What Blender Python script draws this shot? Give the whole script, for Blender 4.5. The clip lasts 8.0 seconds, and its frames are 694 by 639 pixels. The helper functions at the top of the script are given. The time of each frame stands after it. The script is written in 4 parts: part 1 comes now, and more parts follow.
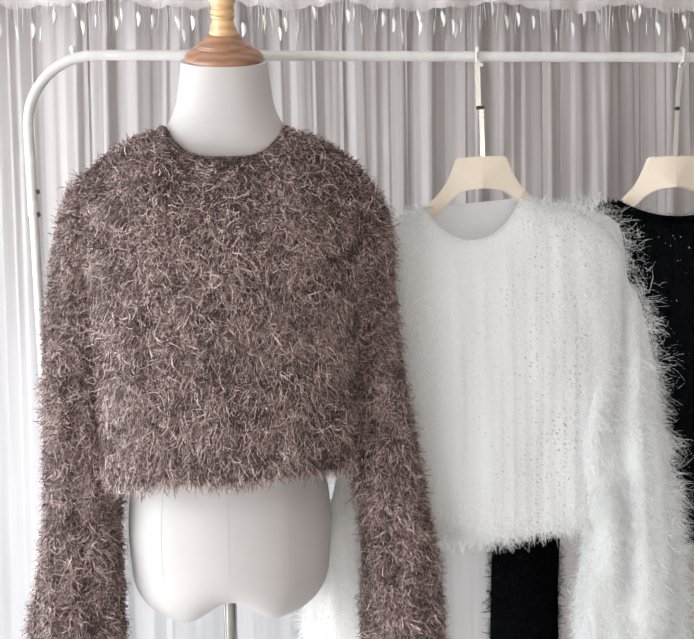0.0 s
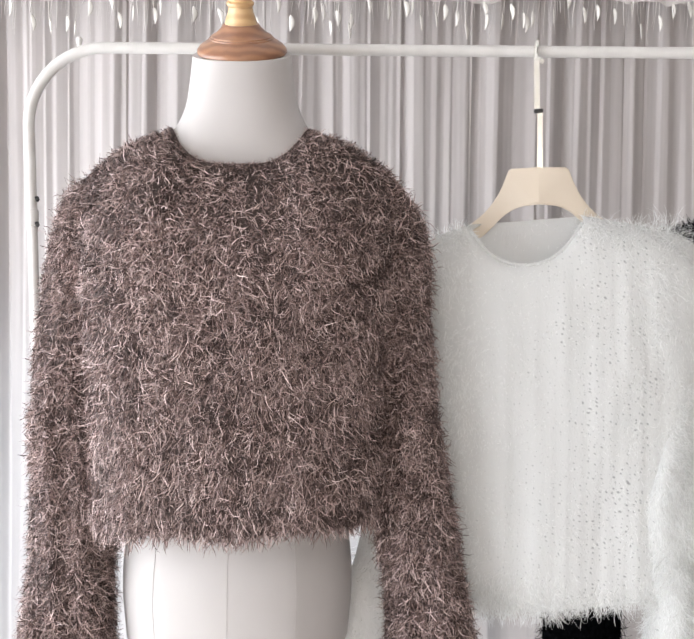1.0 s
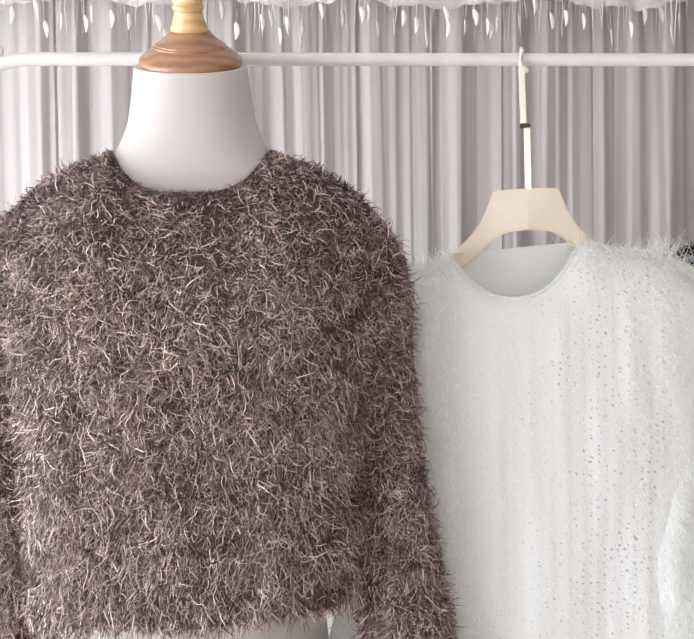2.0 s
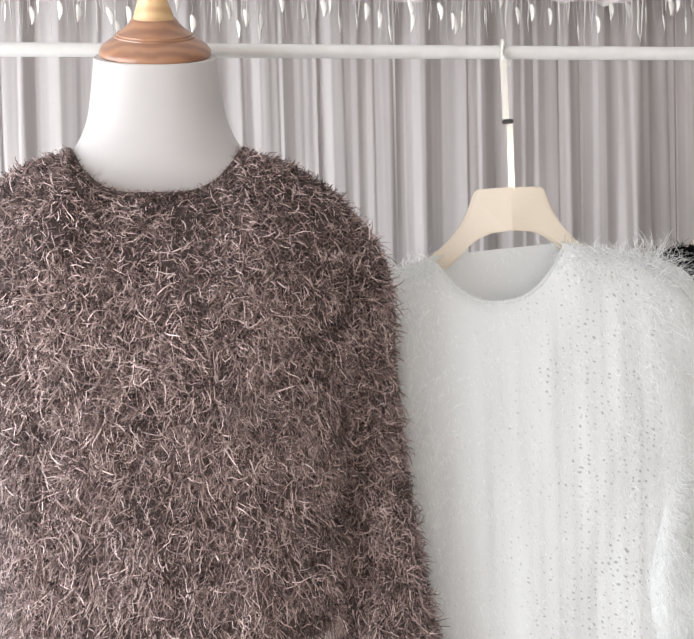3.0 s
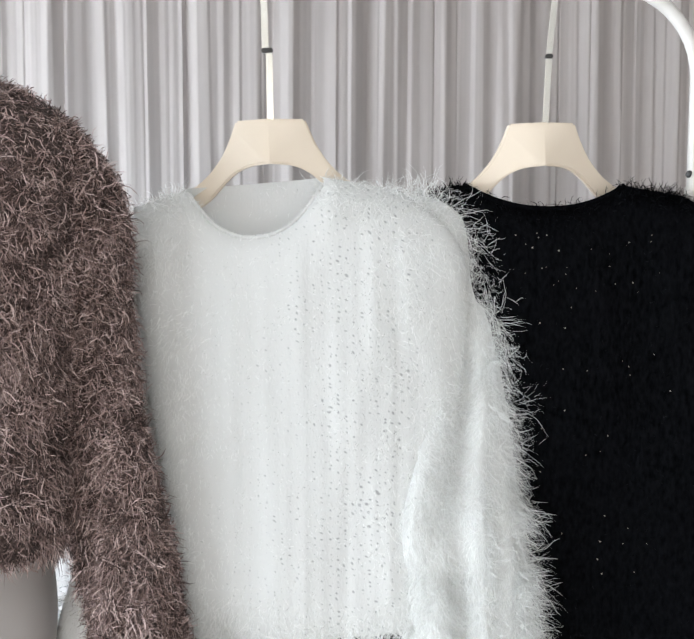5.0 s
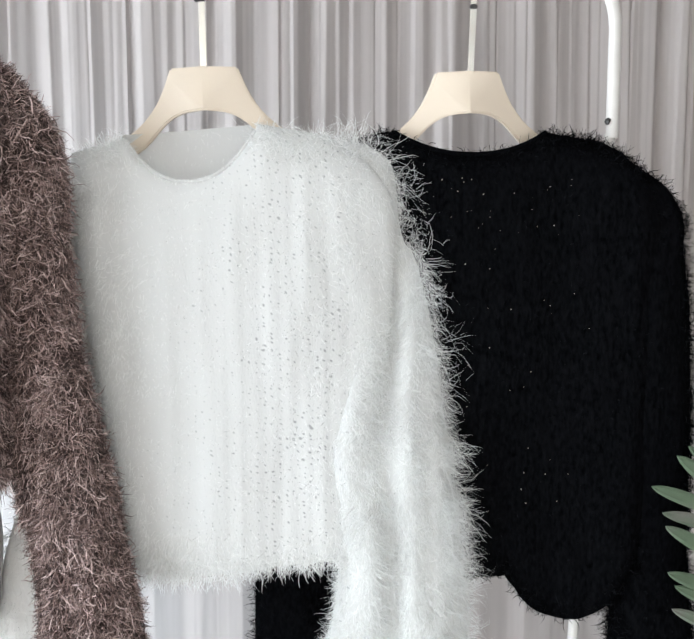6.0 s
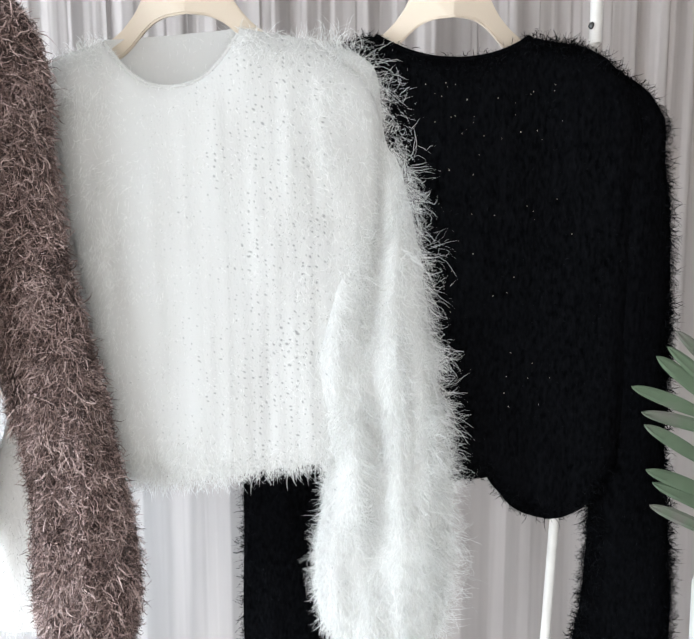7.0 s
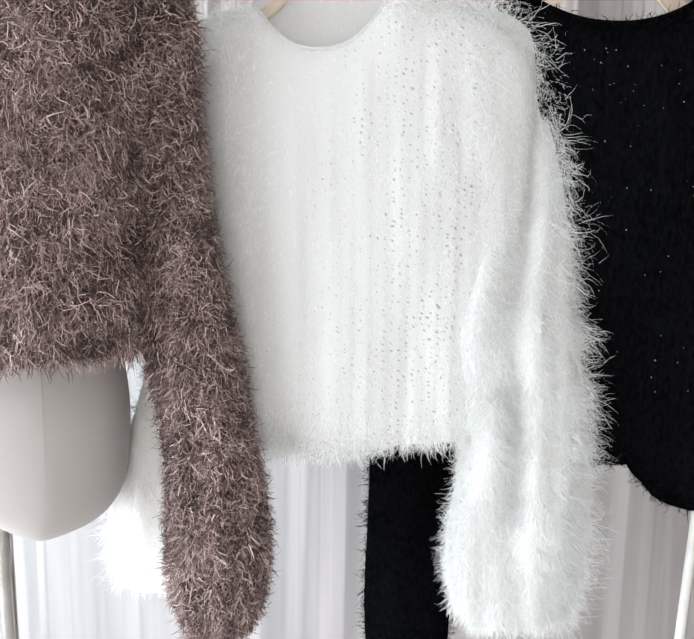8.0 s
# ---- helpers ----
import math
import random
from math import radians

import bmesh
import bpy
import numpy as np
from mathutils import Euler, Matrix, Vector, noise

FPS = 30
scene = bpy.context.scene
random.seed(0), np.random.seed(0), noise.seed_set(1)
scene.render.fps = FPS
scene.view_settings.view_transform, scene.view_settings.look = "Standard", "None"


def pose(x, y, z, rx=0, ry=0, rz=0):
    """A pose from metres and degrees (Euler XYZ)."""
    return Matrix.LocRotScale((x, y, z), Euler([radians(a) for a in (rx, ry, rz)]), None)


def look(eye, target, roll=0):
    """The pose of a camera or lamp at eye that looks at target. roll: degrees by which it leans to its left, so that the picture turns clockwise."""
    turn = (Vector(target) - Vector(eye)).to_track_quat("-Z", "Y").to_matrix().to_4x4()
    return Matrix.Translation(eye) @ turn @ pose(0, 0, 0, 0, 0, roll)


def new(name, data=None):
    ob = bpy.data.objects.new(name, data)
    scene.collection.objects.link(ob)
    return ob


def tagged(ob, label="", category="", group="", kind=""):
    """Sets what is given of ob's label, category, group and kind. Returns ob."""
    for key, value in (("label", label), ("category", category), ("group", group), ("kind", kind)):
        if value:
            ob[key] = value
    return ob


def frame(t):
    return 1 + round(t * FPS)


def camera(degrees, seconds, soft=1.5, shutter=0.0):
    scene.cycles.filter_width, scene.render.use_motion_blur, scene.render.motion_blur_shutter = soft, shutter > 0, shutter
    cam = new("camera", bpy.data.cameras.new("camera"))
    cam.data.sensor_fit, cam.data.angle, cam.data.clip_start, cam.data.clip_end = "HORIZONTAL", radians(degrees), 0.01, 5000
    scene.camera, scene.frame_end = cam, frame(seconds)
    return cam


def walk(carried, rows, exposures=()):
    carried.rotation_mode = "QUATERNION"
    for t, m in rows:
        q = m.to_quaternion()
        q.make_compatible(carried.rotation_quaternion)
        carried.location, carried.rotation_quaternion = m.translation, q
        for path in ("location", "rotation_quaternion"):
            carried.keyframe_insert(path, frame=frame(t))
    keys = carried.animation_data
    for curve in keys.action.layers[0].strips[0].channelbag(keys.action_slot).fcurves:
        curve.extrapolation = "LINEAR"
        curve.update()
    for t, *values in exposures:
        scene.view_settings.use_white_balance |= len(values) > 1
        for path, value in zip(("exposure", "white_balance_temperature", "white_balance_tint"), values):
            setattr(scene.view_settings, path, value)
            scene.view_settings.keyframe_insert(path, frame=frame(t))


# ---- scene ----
cam = camera(39.0, 8.0, soft=1.7)
METRES, EYE, TILT, LEAN, TURN = 0.95, 1.2, 0.0, 0.0, -5.1
ROWS = [
    (0.0, 0.0, 0.0, 0.0, -0.04, -2.37, 0.94),
    (0.5, 0.0552, 0.1178, 0.0193, 2.97, -1.48, -0.73),
    (1.0, 0.0829, 0.1951, 0.0327, 5.34, -2.27, -0.58),
    (1.5, 0.0608, 0.2843, 0.0555, 4.06, -1.82, 0.03),
    (3.0, -0.0145, 0.4157, 0.075, -1.93, -1.76, 1.34),
    (3.5, 0.0816, 0.4421, 0.0779, -0.76, -2.41, 0.62),
    (4.0, 0.186, 0.4512, 0.0757, 0.47, -2.88, -0.03),
    (4.5, 0.2625, 0.4489, 0.0626, 1.15, -3.79, 0.74),
    (5.0, 0.3192, 0.4306, 0.0492, 0.78, -4.45, -0.04),
    (6.5, 0.3587, 0.3698, -0.002, -2.22, -7.59, 0.58),
    (7.0, 0.3511, 0.3673, -0.019, -2.48, -9.75, 0.5),
    (7.5, 0.3336, 0.3753, -0.0289, -0.51, -11.35, -0.01),
    (8.0, 0.2985, 0.4, -0.024, 3.43, -11.39, -0.5),
]
walk(cam, [(t, pose(0, 0, EYE, TILT, LEAN, TURN) @ pose(METRES * x, METRES * y, METRES * z, 90 + pitch, roll, yaw)) for t, x, y, z, yaw, pitch, roll in ROWS],
     exposures=[(0.0, -0.10, 6900, 13.5), (1.5, 0.01, 6980, 15.5), (3.5, 0.05, 6800, 13), (4.5, 0.07, 6640, 10.5), (6.5, 0.17, 6640, 10), (8.0, 0.20, 6720, 12)])

# ---------------------------------------------------------------- world and light
world = bpy.data.worlds.new("sky")
scene.world = world
world.use_nodes = True
wn = world.node_tree.nodes
sky = wn.new("ShaderNodeTexSky")
sky.sky_type, sky.sun_disc = "NISHITA", False
sky.sun_elevation, sky.sun_rotation = radians(40), radians(200)
world.node_tree.links.new(sky.outputs[0], wn["Background"].inputs[0])
wn["Background"].inputs[1].default_value = 0.1


def window_light(name, m, w, h, power, colour):
    """Skylight that comes in through a window's opening."""
    lamp = bpy.data.lights.new(name, "AREA")
    lamp.shape, lamp.size, lamp.size_y, lamp.energy, lamp.color = "RECTANGLE", w, h, power, colour
    ob = new(name, lamp)
    ob.matrix_basis = m
    return ob


LEFT_X, RIGHT_X, BACK_Y, REAR_Y, TOP_Z = -1.7, 2.3, 2.32, -2.4, 2.6
window_light("window_light_side", look((LEFT_X - 0.02, 0.75, 0.95), (0, 0.75, 0.95)), 2.7, 1.75, 130, (0.815, 0.91, 1.0))
window_light("window_light_north", look((-0.66, BACK_Y + 0.02, 0.62), (-0.66, 0.0, 0.62)), 1.84, 1.06, 11, (0.56, 0.81, 1.0))
# the rear opening is unseen and assumed; its warm lamp fills the fronts
window_light("rear_window_fill", look((0.3, REAR_Y - 0.02, 0.95), (0.3, 1.4, 0.95)), 2.4, 1.6, 29, (1.0, 0.945, 0.905))


# ---------------------------------------------------------------- materials
def material(name, rough=0.6, metal=0.0):
    m = bpy.data.materials.new(name)
    m.use_nodes = True
    p = m.node_tree.nodes["Principled BSDF"]
    p.inputs["Roughness"].default_value = rough
    p.inputs["Metallic"].default_value = metal
    return m, m.node_tree.nodes, m.node_tree.links, p


def ramp(nodes, stops):
    r = nodes.new("ShaderNodeValToRGB")
    while len(r.color_ramp.elements) < len(stops):
        r.color_ramp.elements.new(0.5)
    for e, (at, c) in zip(r.color_ramp.elements, stops):
        e.position, e.color = at, (*c, 1)
    return r


def noise_tex(nodes, links, scale, detail=4, stretch=(1, 1, 1)):
    co = nodes.new("ShaderNodeTexCoord")
    mp = nodes.new("ShaderNodeMapping")
    mp.inputs["Scale"].default_value = stretch
    tx = nodes.new("ShaderNodeTexNoise")
    tx.inputs["Scale"].default_value, tx.inputs["Detail"].default_value = scale, detail
    links.new(co.outputs["Object"], mp.inputs[0])
    links.new(mp.outputs[0], tx.inputs["Vector"])
    return tx


def mottled(name, dark, light, scale, rough=0.6, metal=0.0, bump=0.0, fine=200, stretch=(1, 1, 1), sheen=0.0, spec=0.5):
    """A surface that varies between two colours, with a fine relief."""
    m, n, l, p = material(name, rough, metal)
    tx = noise_tex(n, l, scale, 5, stretch)
    r = ramp(n, [(0.3, dark), (0.7, light)])
    l.new(tx.outputs[0], r.inputs[0])
    l.new(r.outputs[0], p.inputs["Base Color"])
    if bump:
        t2 = noise_tex(n, l, fine, 3, stretch)
        b = n.new("ShaderNodeBump")
        b.inputs["Strength"].default_value, b.inputs["Distance"].default_value = bump, 0.002
        l.new(t2.outputs[0], b.inputs["Height"])
        l.new(b.outputs[0], p.inputs["Normal"])
    p.inputs["Sheen Weight"].default_value, p.inputs["Specular IOR Level"].default_value = sheen, spec
    return m


def strands(name, stops, rough, through_light, spec=0.3):
    """Yarn hairs, each with a shade of its own, that let some light through."""
    m, n, l, p = material(name, rough)
    g = n.new("ShaderNodeNewGeometry")
    r = ramp(n, stops)
    l.new(g.outputs["Random Per Island"], r.inputs[0])
    l.new(r.outputs[0], p.inputs["Base Color"])
    p.inputs["Specular IOR Level"].default_value = spec
    if through_light:
        t = n.new("ShaderNodeBsdfTranslucent")
        mix = n.new("ShaderNodeMixShader")
        mix.inputs[0].default_value = through_light
        l.new(r.outputs[0], t.inputs[0])
        l.new(p.outputs[0], mix.inputs[1])
        l.new(t.outputs[0], mix.inputs[2])
        l.new(mix.outputs[0], n["Material Output"].inputs[0])
    return m


def knit(name, yarn, gap_shade, sheen):
    """A ribbed knit: shade inside the small stitch gaps is painted grey, in columns set half a stitch apart."""
    m, n, l, p = material(name, 0.9)
    co = n.new("ShaderNodeTexCoord")
    bend = noise_tex(n, l, 60, 2)
    mixv = n.new("ShaderNodeMix")
    mixv.data_type, mixv.inputs[0].default_value = "VECTOR", 0.010
    l.new(co.outputs["Object"], mixv.inputs["A"])
    l.new(bend.outputs["Color"], mixv.inputs["B"])
    at = n.new("ShaderNodeSeparateXYZ")
    l.new(mixv.outputs["Result"], at.inputs[0])

    def math_node(op, a, b, c=None):
        q = n.new("ShaderNodeMath")
        q.operation = op
        for k, val in enumerate((a, b, c)):
            if val is None:
                continue
            if isinstance(val, (int, float)):
                q.inputs[k].default_value = val
            else:
                l.new(val, q.inputs[k])
        return q.outputs[0]
    column = math_node("MULTIPLY", at.outputs[0], 118.0)
    course = math_node("MULTIPLY_ADD", at.outputs[2], 150.0, math_node("MULTIPLY", column, 0.5))
    cell = n.new("ShaderNodeCombineXYZ")
    l.new(column, cell.inputs[0])
    l.new(course, cell.inputs[1])
    v = n.new("ShaderNodeTexVoronoi")
    v.voronoi_dimensions = "2D"
    v.inputs["Scale"].default_value, v.inputs["Randomness"].default_value = 1.0, 0.7
    l.new(cell.outputs[0], v.inputs["Vector"])
    # the painted gaps fade out to the left across the breast and onto the sleeve
    big = noise_tex(n, l, 22, 4, (1.6, 1, 0.6))
    sep = n.new("ShaderNodeSeparateXYZ")
    l.new(co.outputs["Object"], sep.inputs[0])
    left_shut = n.new("ShaderNodeMapRange")
    for key, val in (("From Min", 0.25), ("From Max", 0.41), ("To Min", 0.17), ("To Max", 0.0)):
        left_shut.inputs[key].default_value = val
    l.new(sep.outputs[0], left_shut.inputs[0])
    sleeve_shut = n.new("ShaderNodeMapRange")
    for key, val in (("From Min", 0.475), ("From Max", 0.53), ("To Min", 0.0), ("To Max", 0.16)):
        sleeve_shut.inputs[key].default_value = val
    l.new(sep.outputs[0], sleeve_shut.inputs[0])
    pick = n.new("ShaderNodeSeparateColor")
    l.new(v.outputs["Color"], pick.inputs[0])
    shut = math_node("MULTIPLY_ADD", pick.outputs[0], 0.20, math_node("ADD", left_shut.outputs[0], sleeve_shut.outputs[0]))
    behind = n.new("ShaderNodeMapRange")
    for key, val in (("From Min", 1.445), ("From Max", 1.456), ("To Min", 0.0), ("To Max", 0.3)):
        behind.inputs[key].default_value = val
    l.new(sep.outputs[1], behind.inputs[0])
    shut = math_node("MULTIPLY_ADD", big.outputs[0], 0.30, math_node("ADD", shut, behind.outputs[0]))
    r = ramp(n, [(0.27, gap_shade), (0.40, yarn)])
    l.new(math_node("ADD", shut, v.outputs["Distance"]), r.inputs[0])
    l.new(r.outputs[0], p.inputs["Base Color"])
    w = n.new("ShaderNodeTexWave")
    w.bands_direction = "X"
    w.inputs["Scale"].default_value, w.inputs["Distortion"].default_value = 30, 5.0
    w.inputs["Detail"].default_value, w.inputs["Detail Scale"].default_value = 3, 4
    l.new(co.outputs["Object"], w.inputs[0])
    fuzz = noise_tex(n, l, 260, 3, (1.5, 1.5, 0.6))
    b = n.new("ShaderNodeBump")
    b.inputs["Strength"].default_value, b.inputs["Distance"].default_value = 0.3, 0.002
    l.new(math_node("MULTIPLY_ADD", fuzz.outputs[0], 1.0, math_node("MULTIPLY", w.outputs[0], 0.18)), b.inputs["Height"])
    l.new(b.outputs[0], p.inputs["Normal"])
    p.inputs["Sheen Weight"].default_value = sheen
    t = n.new("ShaderNodeBsdfTranslucent")
    mix = n.new("ShaderNodeMixShader")
    mix.inputs[0].default_value = 0.26
    l.new(r.outputs[0], t.inputs[0])
    l.new(p.outputs[0], mix.inputs[1])
    l.new(t.outputs[0], mix.inputs[2])
    l.new(mix.outputs[0], n["Material Output"].inputs[0])
    return m


def cloth_sheer(name, dark, light):
    """A thin woven voile that lets light through."""
    m, n, l, p = material(name, 0.85)
    tx = noise_tex(n, l, 5, 4, (6, 1, 0.4))
    r = ramp(n, [(0.3, dark), (0.7, light)])
    l.new(tx.outputs[0], r.inputs[0])
    l.new(r.outputs[0], p.inputs["Base Color"])
    fine = noise_tex(n, l, 900, 2, (1, 1, 0.2))
    b = n.new("ShaderNodeBump")
    b.inputs["Strength"].default_value, b.inputs["Distance"].default_value = 0.12, 0.001
    l.new(fine.outputs[0], b.inputs["Height"])
    l.new(b.outputs[0], p.inputs["Normal"])
    t = n.new("ShaderNodeBsdfTranslucent")
    mix = n.new("ShaderNodeMixShader")
    mix.inputs[0].default_value = 0.3
    l.new(r.outputs[0], t.inputs[0])
    l.new(p.outputs[0], mix.inputs[1])
    l.new(t.outputs[0], mix.inputs[2])
    l.new(mix.outputs[0], n["Material Output"].inputs[0])
    return m


def wood(name, dark, light, rough, scale=60):
    """Turned wood with grain bands."""
    m, n, l, p = material(name, rough)
    co = n.new("ShaderNodeTexCoord")
    w = n.new("ShaderNodeTexWave")
    w.wave_type, w.bands_direction = "BANDS", "Z"
    w.inputs["Scale"].default_value, w.inputs["Distortion"].default_value = scale, 4
    w.inputs["Detail"].default_value, w.inputs["Detail Scale"].default_value = 3, 1.2
    l.new(co.outputs["Object"], w.inputs[0])
    r = ramp(n, [(0.1, dark), (0.9, light)])
    l.new(w.outputs[0], r.inputs[0])
    l.new(r.outputs[0], p.inputs["Base Color"])
    p.inputs["Coat Weight"].default_value, p.inputs["Coat Roughness"].default_value = 0.35, 0.25
    return m


def leaf_skin(name, green, grey):
    """A matt leaf: some blades fresh green, some greyed, mottled along their length."""
    m, n, l, p = material(name, 0.45)
    info = n.new("ShaderNodeObjectInfo")
    tx = noise_tex(n, l, 22, 4)
    add = n.new("ShaderNodeMath")
    add.operation, add.inputs[1].default_value = "MULTIPLY_ADD", 0.55
    l.new(info.outputs["Random"], add.inputs[0])
    l.new(tx.outputs[0], add.inputs[2])
    r = ramp(n, [(0.42, green), (0.66, tuple(1.25 * c for c in green)), (0.95, grey)])
    l.new(add.outputs[0], r.inputs[0])
    l.new(r.outputs[0], p.inputs["Base Color"])
    return m


M_WALL = mottled("wall_paint", (0.72, 0.70, 0.68), (0.78, 0.76, 0.74), 3, 0.8, bump=0.1)
# unseen east wall, greyed so that it throws less light back
M_WALL_LOW_BOUNCE = mottled("low_bounce_grey", (0.30, 0.29, 0.28), (0.35, 0.34, 0.33), 3, 0.85, bump=0.1)
M_CEIL = mottled("ceiling_paint", (0.76, 0.75, 0.74), (0.80, 0.79, 0.78), 3, 0.9, bump=0.1)
# unseen floor, made pale as a reflector for the lower half
M_FLOOR = mottled("pale_bounce_floor", (0.62, 0.60, 0.57), (0.70, 0.68, 0.65), 2, 0.5, bump=0.1, stretch=(8, 1, 1))
M_CURTAIN = cloth_sheer("grey_voile", (0.475, 0.438, 0.426), (0.565, 0.522, 0.508))
M_VALANCE = cloth_sheer("cream_lace", (0.63, 0.595, 0.575), (0.71, 0.675, 0.655))
M_DROP = mottled("pearl_drop", (0.62, 0.59, 0.55), (0.76, 0.73, 0.69), 60, 0.6)
M_RACK = mottled("white_enamel", (0.57, 0.555, 0.535), (0.64, 0.625, 0.605), 40, 0.35, bump=0.05)
M_STEEL = mottled("polished_steel", (0.60, 0.59, 0.57), (0.70, 0.69, 0.67), 30, 0.18, 1.0)
M_POLE = mottled("brushed_pole", (0.30, 0.28, 0.26), (0.40, 0.38, 0.36), 30, 0.22, 1.0)
M_GOLD = mottled("pale_gold_hook", (0.86, 0.85, 0.79), (0.92, 0.91, 0.86), 50, 0.22, 0.9)
M_DARKMETAL = mottled("dark_rivet", (0.05, 0.05, 0.05), (0.09, 0.09, 0.09), 80, 0.4, 0.8)
M_HANGER = mottled("cream_hanger", (0.665, 0.575, 0.465), (0.71, 0.62, 0.51), 9, 0.45, bump=0.04)
M_FORM = mottled("form_cloth", (0.435, 0.408, 0.394), (0.47, 0.444, 0.43), 8, 0.75, bump=0.08, fine=900, sheen=0.2)
M_WOOD = wood("walnut_cap", (0.23, 0.10, 0.052), (0.33, 0.155, 0.08), 0.35, 26)
M_WOOD_PALE = wood("beech_finial", (0.50, 0.30, 0.14), (0.60, 0.39, 0.20), 0.4, 25)
M_BROWN = mottled("brown_knit", (0.040, 0.027, 0.024), (0.075, 0.052, 0.047), 60, 0.95, bump=0.4)
M_BROWN_FUR = strands("brown_eyelash_yarn", [(0.0, (0.088, 0.059, 0.054)), (0.42, (0.238, 0.164, 0.151)), (0.80, (0.49, 0.366, 0.342)), (1.0, (0.75, 0.61, 0.578))], 0.5, 0.0)
# darker copy of the yarn: shade between the long hairs put into colour
M_BROWN_PILE_SHADED = strands("brown_shaded_pile", [(0.0, (0.026, 0.017, 0.0155)), (0.6, (0.080, 0.053, 0.049)), (1.0, (0.20, 0.140, 0.130))], 0.6, 0.0)
# yarn duller than its hairs, which puts the body's shade into the colour
M_WHITE = knit("white_knit", (0.757, 0.766, 0.757), (0.43, 0.44, 0.44), 0.1)
M_FLUFF = mottled("white_brushed_knit", (0.80, 0.81, 0.80), (0.86, 0.865, 0.86), 30, 0.9, bump=0.25, fine=160, stretch=(3, 3, 0.5))
M_WHITE_FUR = strands("white_eyelash_yarn", [(0.0, (0.735, 0.735, 0.715)), (0.3, (0.875, 0.885, 0.875)), (1.0, (0.966, 0.974, 0.970))], 0.6, 0.45)
M_BLACK = mottled("black_knit", (0.0009, 0.0010, 0.0013), (0.0048, 0.0051, 0.0061), 240, 0.95, bump=0.4, spec=0.0, stretch=(1, 1, 0.5))
M_BLACK_FUR = strands("black_eyelash_yarn", [(0.0, (0.0009, 0.0010, 0.0013)), (0.7, (0.0026, 0.0028, 0.0034)), (1.0, (0.014, 0.0148, 0.0165))], 0.7, 0.0, 0.0)
M_SPARKLE = mottled("pale_sparkle", (0.35, 0.33, 0.28), (0.60, 0.56, 0.46), 300, 0.6)
M_LEAF = leaf_skin("leaf_green", (0.082, 0.122, 0.078), (0.155, 0.150, 0.138))
M_STEM = mottled("leaf_stem", (0.10, 0.15, 0.08), (0.16, 0.20, 0.11), 30, 0.5)
M_POT = mottled("glazed_pot", (0.78, 0.775, 0.76), (0.84, 0.835, 0.825), 6, 0.35, bump=0.05)
M_SOIL = mottled("potting_soil", (0.03, 0.022, 0.016), (0.06, 0.045, 0.033), 60, 0.95, bump=0.8)
M_FRAME = mottled("window_frame_white", (0.74, 0.74, 0.74), (0.80, 0.80, 0.80), 10, 0.4)


# ---------------------------------------------------------------- mesh helpers
def mesh_object(name, data, mat, smooth=True):
    if isinstance(data, bmesh.types.BMesh):
        me = bpy.data.meshes.new(name)
        bmesh.ops.recalc_face_normals(data, faces=data.faces)
        data.to_mesh(me)
        data.free()
    else:
        me = data
    me.materials.append(mat)
    if smooth:
        me.polygons.foreach_set("use_smooth", [True] * len(me.polygons))
        me.set_sharp_from_angle(angle=radians(42))
    return new(name, me)


def part(name, data, mat, parent, label="", kind="", smooth=True):
    """One mesh under a thing or a part; its coordinates are the world's."""
    ob = mesh_object(name, data, mat, smooth)
    ob.parent = parent
    if parent.parent is None:
        ob.matrix_parent_inverse = parent.matrix_basis.inverted()
    return tagged(ob, label, kind=kind)


def thing(name, at, label, category, group=""):
    ob = new(name)
    ob.empty_display_size = 0.05
    ob.matrix_basis = Matrix.Translation(at)
    return tagged(ob, label, category, group)


def box(bm, lo, hi):
    v = [bm.verts.new((x, y, z)) for x in (lo[0], hi[0]) for y in (lo[1], hi[1]) for z in (lo[2], hi[2])]
    for f in ((0, 1, 3, 2), (4, 6, 7, 5), (0, 4, 5, 1), (2, 3, 7, 6), (0, 2, 6, 4), (1, 5, 7, 3)):
        bm.faces.new([v[i] for i in f])


def boxes(*pairs):
    bm = bmesh.new()
    for lo, hi in pairs:
        box(bm, lo, hi)
    return bm


def rings_mesh(bm, rings, cap0=True, cap1=True):
    rows = [[bm.verts.new(p) for p in r] for r in rings]
    n = len(rows[0])
    for a, b in zip(rows, rows[1:]):
        for i in range(n):
            bm.faces.new((a[i], a[(i + 1) % n], b[(i + 1) % n], b[i]))
    if cap0:
        bm.faces.new(rows[0][::-1])
    if cap1:
        bm.faces.new(rows[-1])
    return bm


def smooth_path(points, per=8):
    """A Catmull-Rom line through points of any dimension."""
    p = [np.array(q, float) for q in points]
    p = [2 * p[0] - p[1]] + p + [2 * p[-1] - p[-2]]
    out = []
    for i in range(1, len(p) - 2):
        for k in range(per):
            t = k / per
            out.append(0.5 * (2 * p[i] + (p[i + 1] - p[i - 1]) * t + (2 * p[i - 1] - 5 * p[i] + 4 * p[i + 1] - p[i + 2]) * t * t + (3 * p[i] - p[i - 1] - 3 * p[i + 1] + p[i + 2]) * t ** 3))
    return out + [p[-2]]


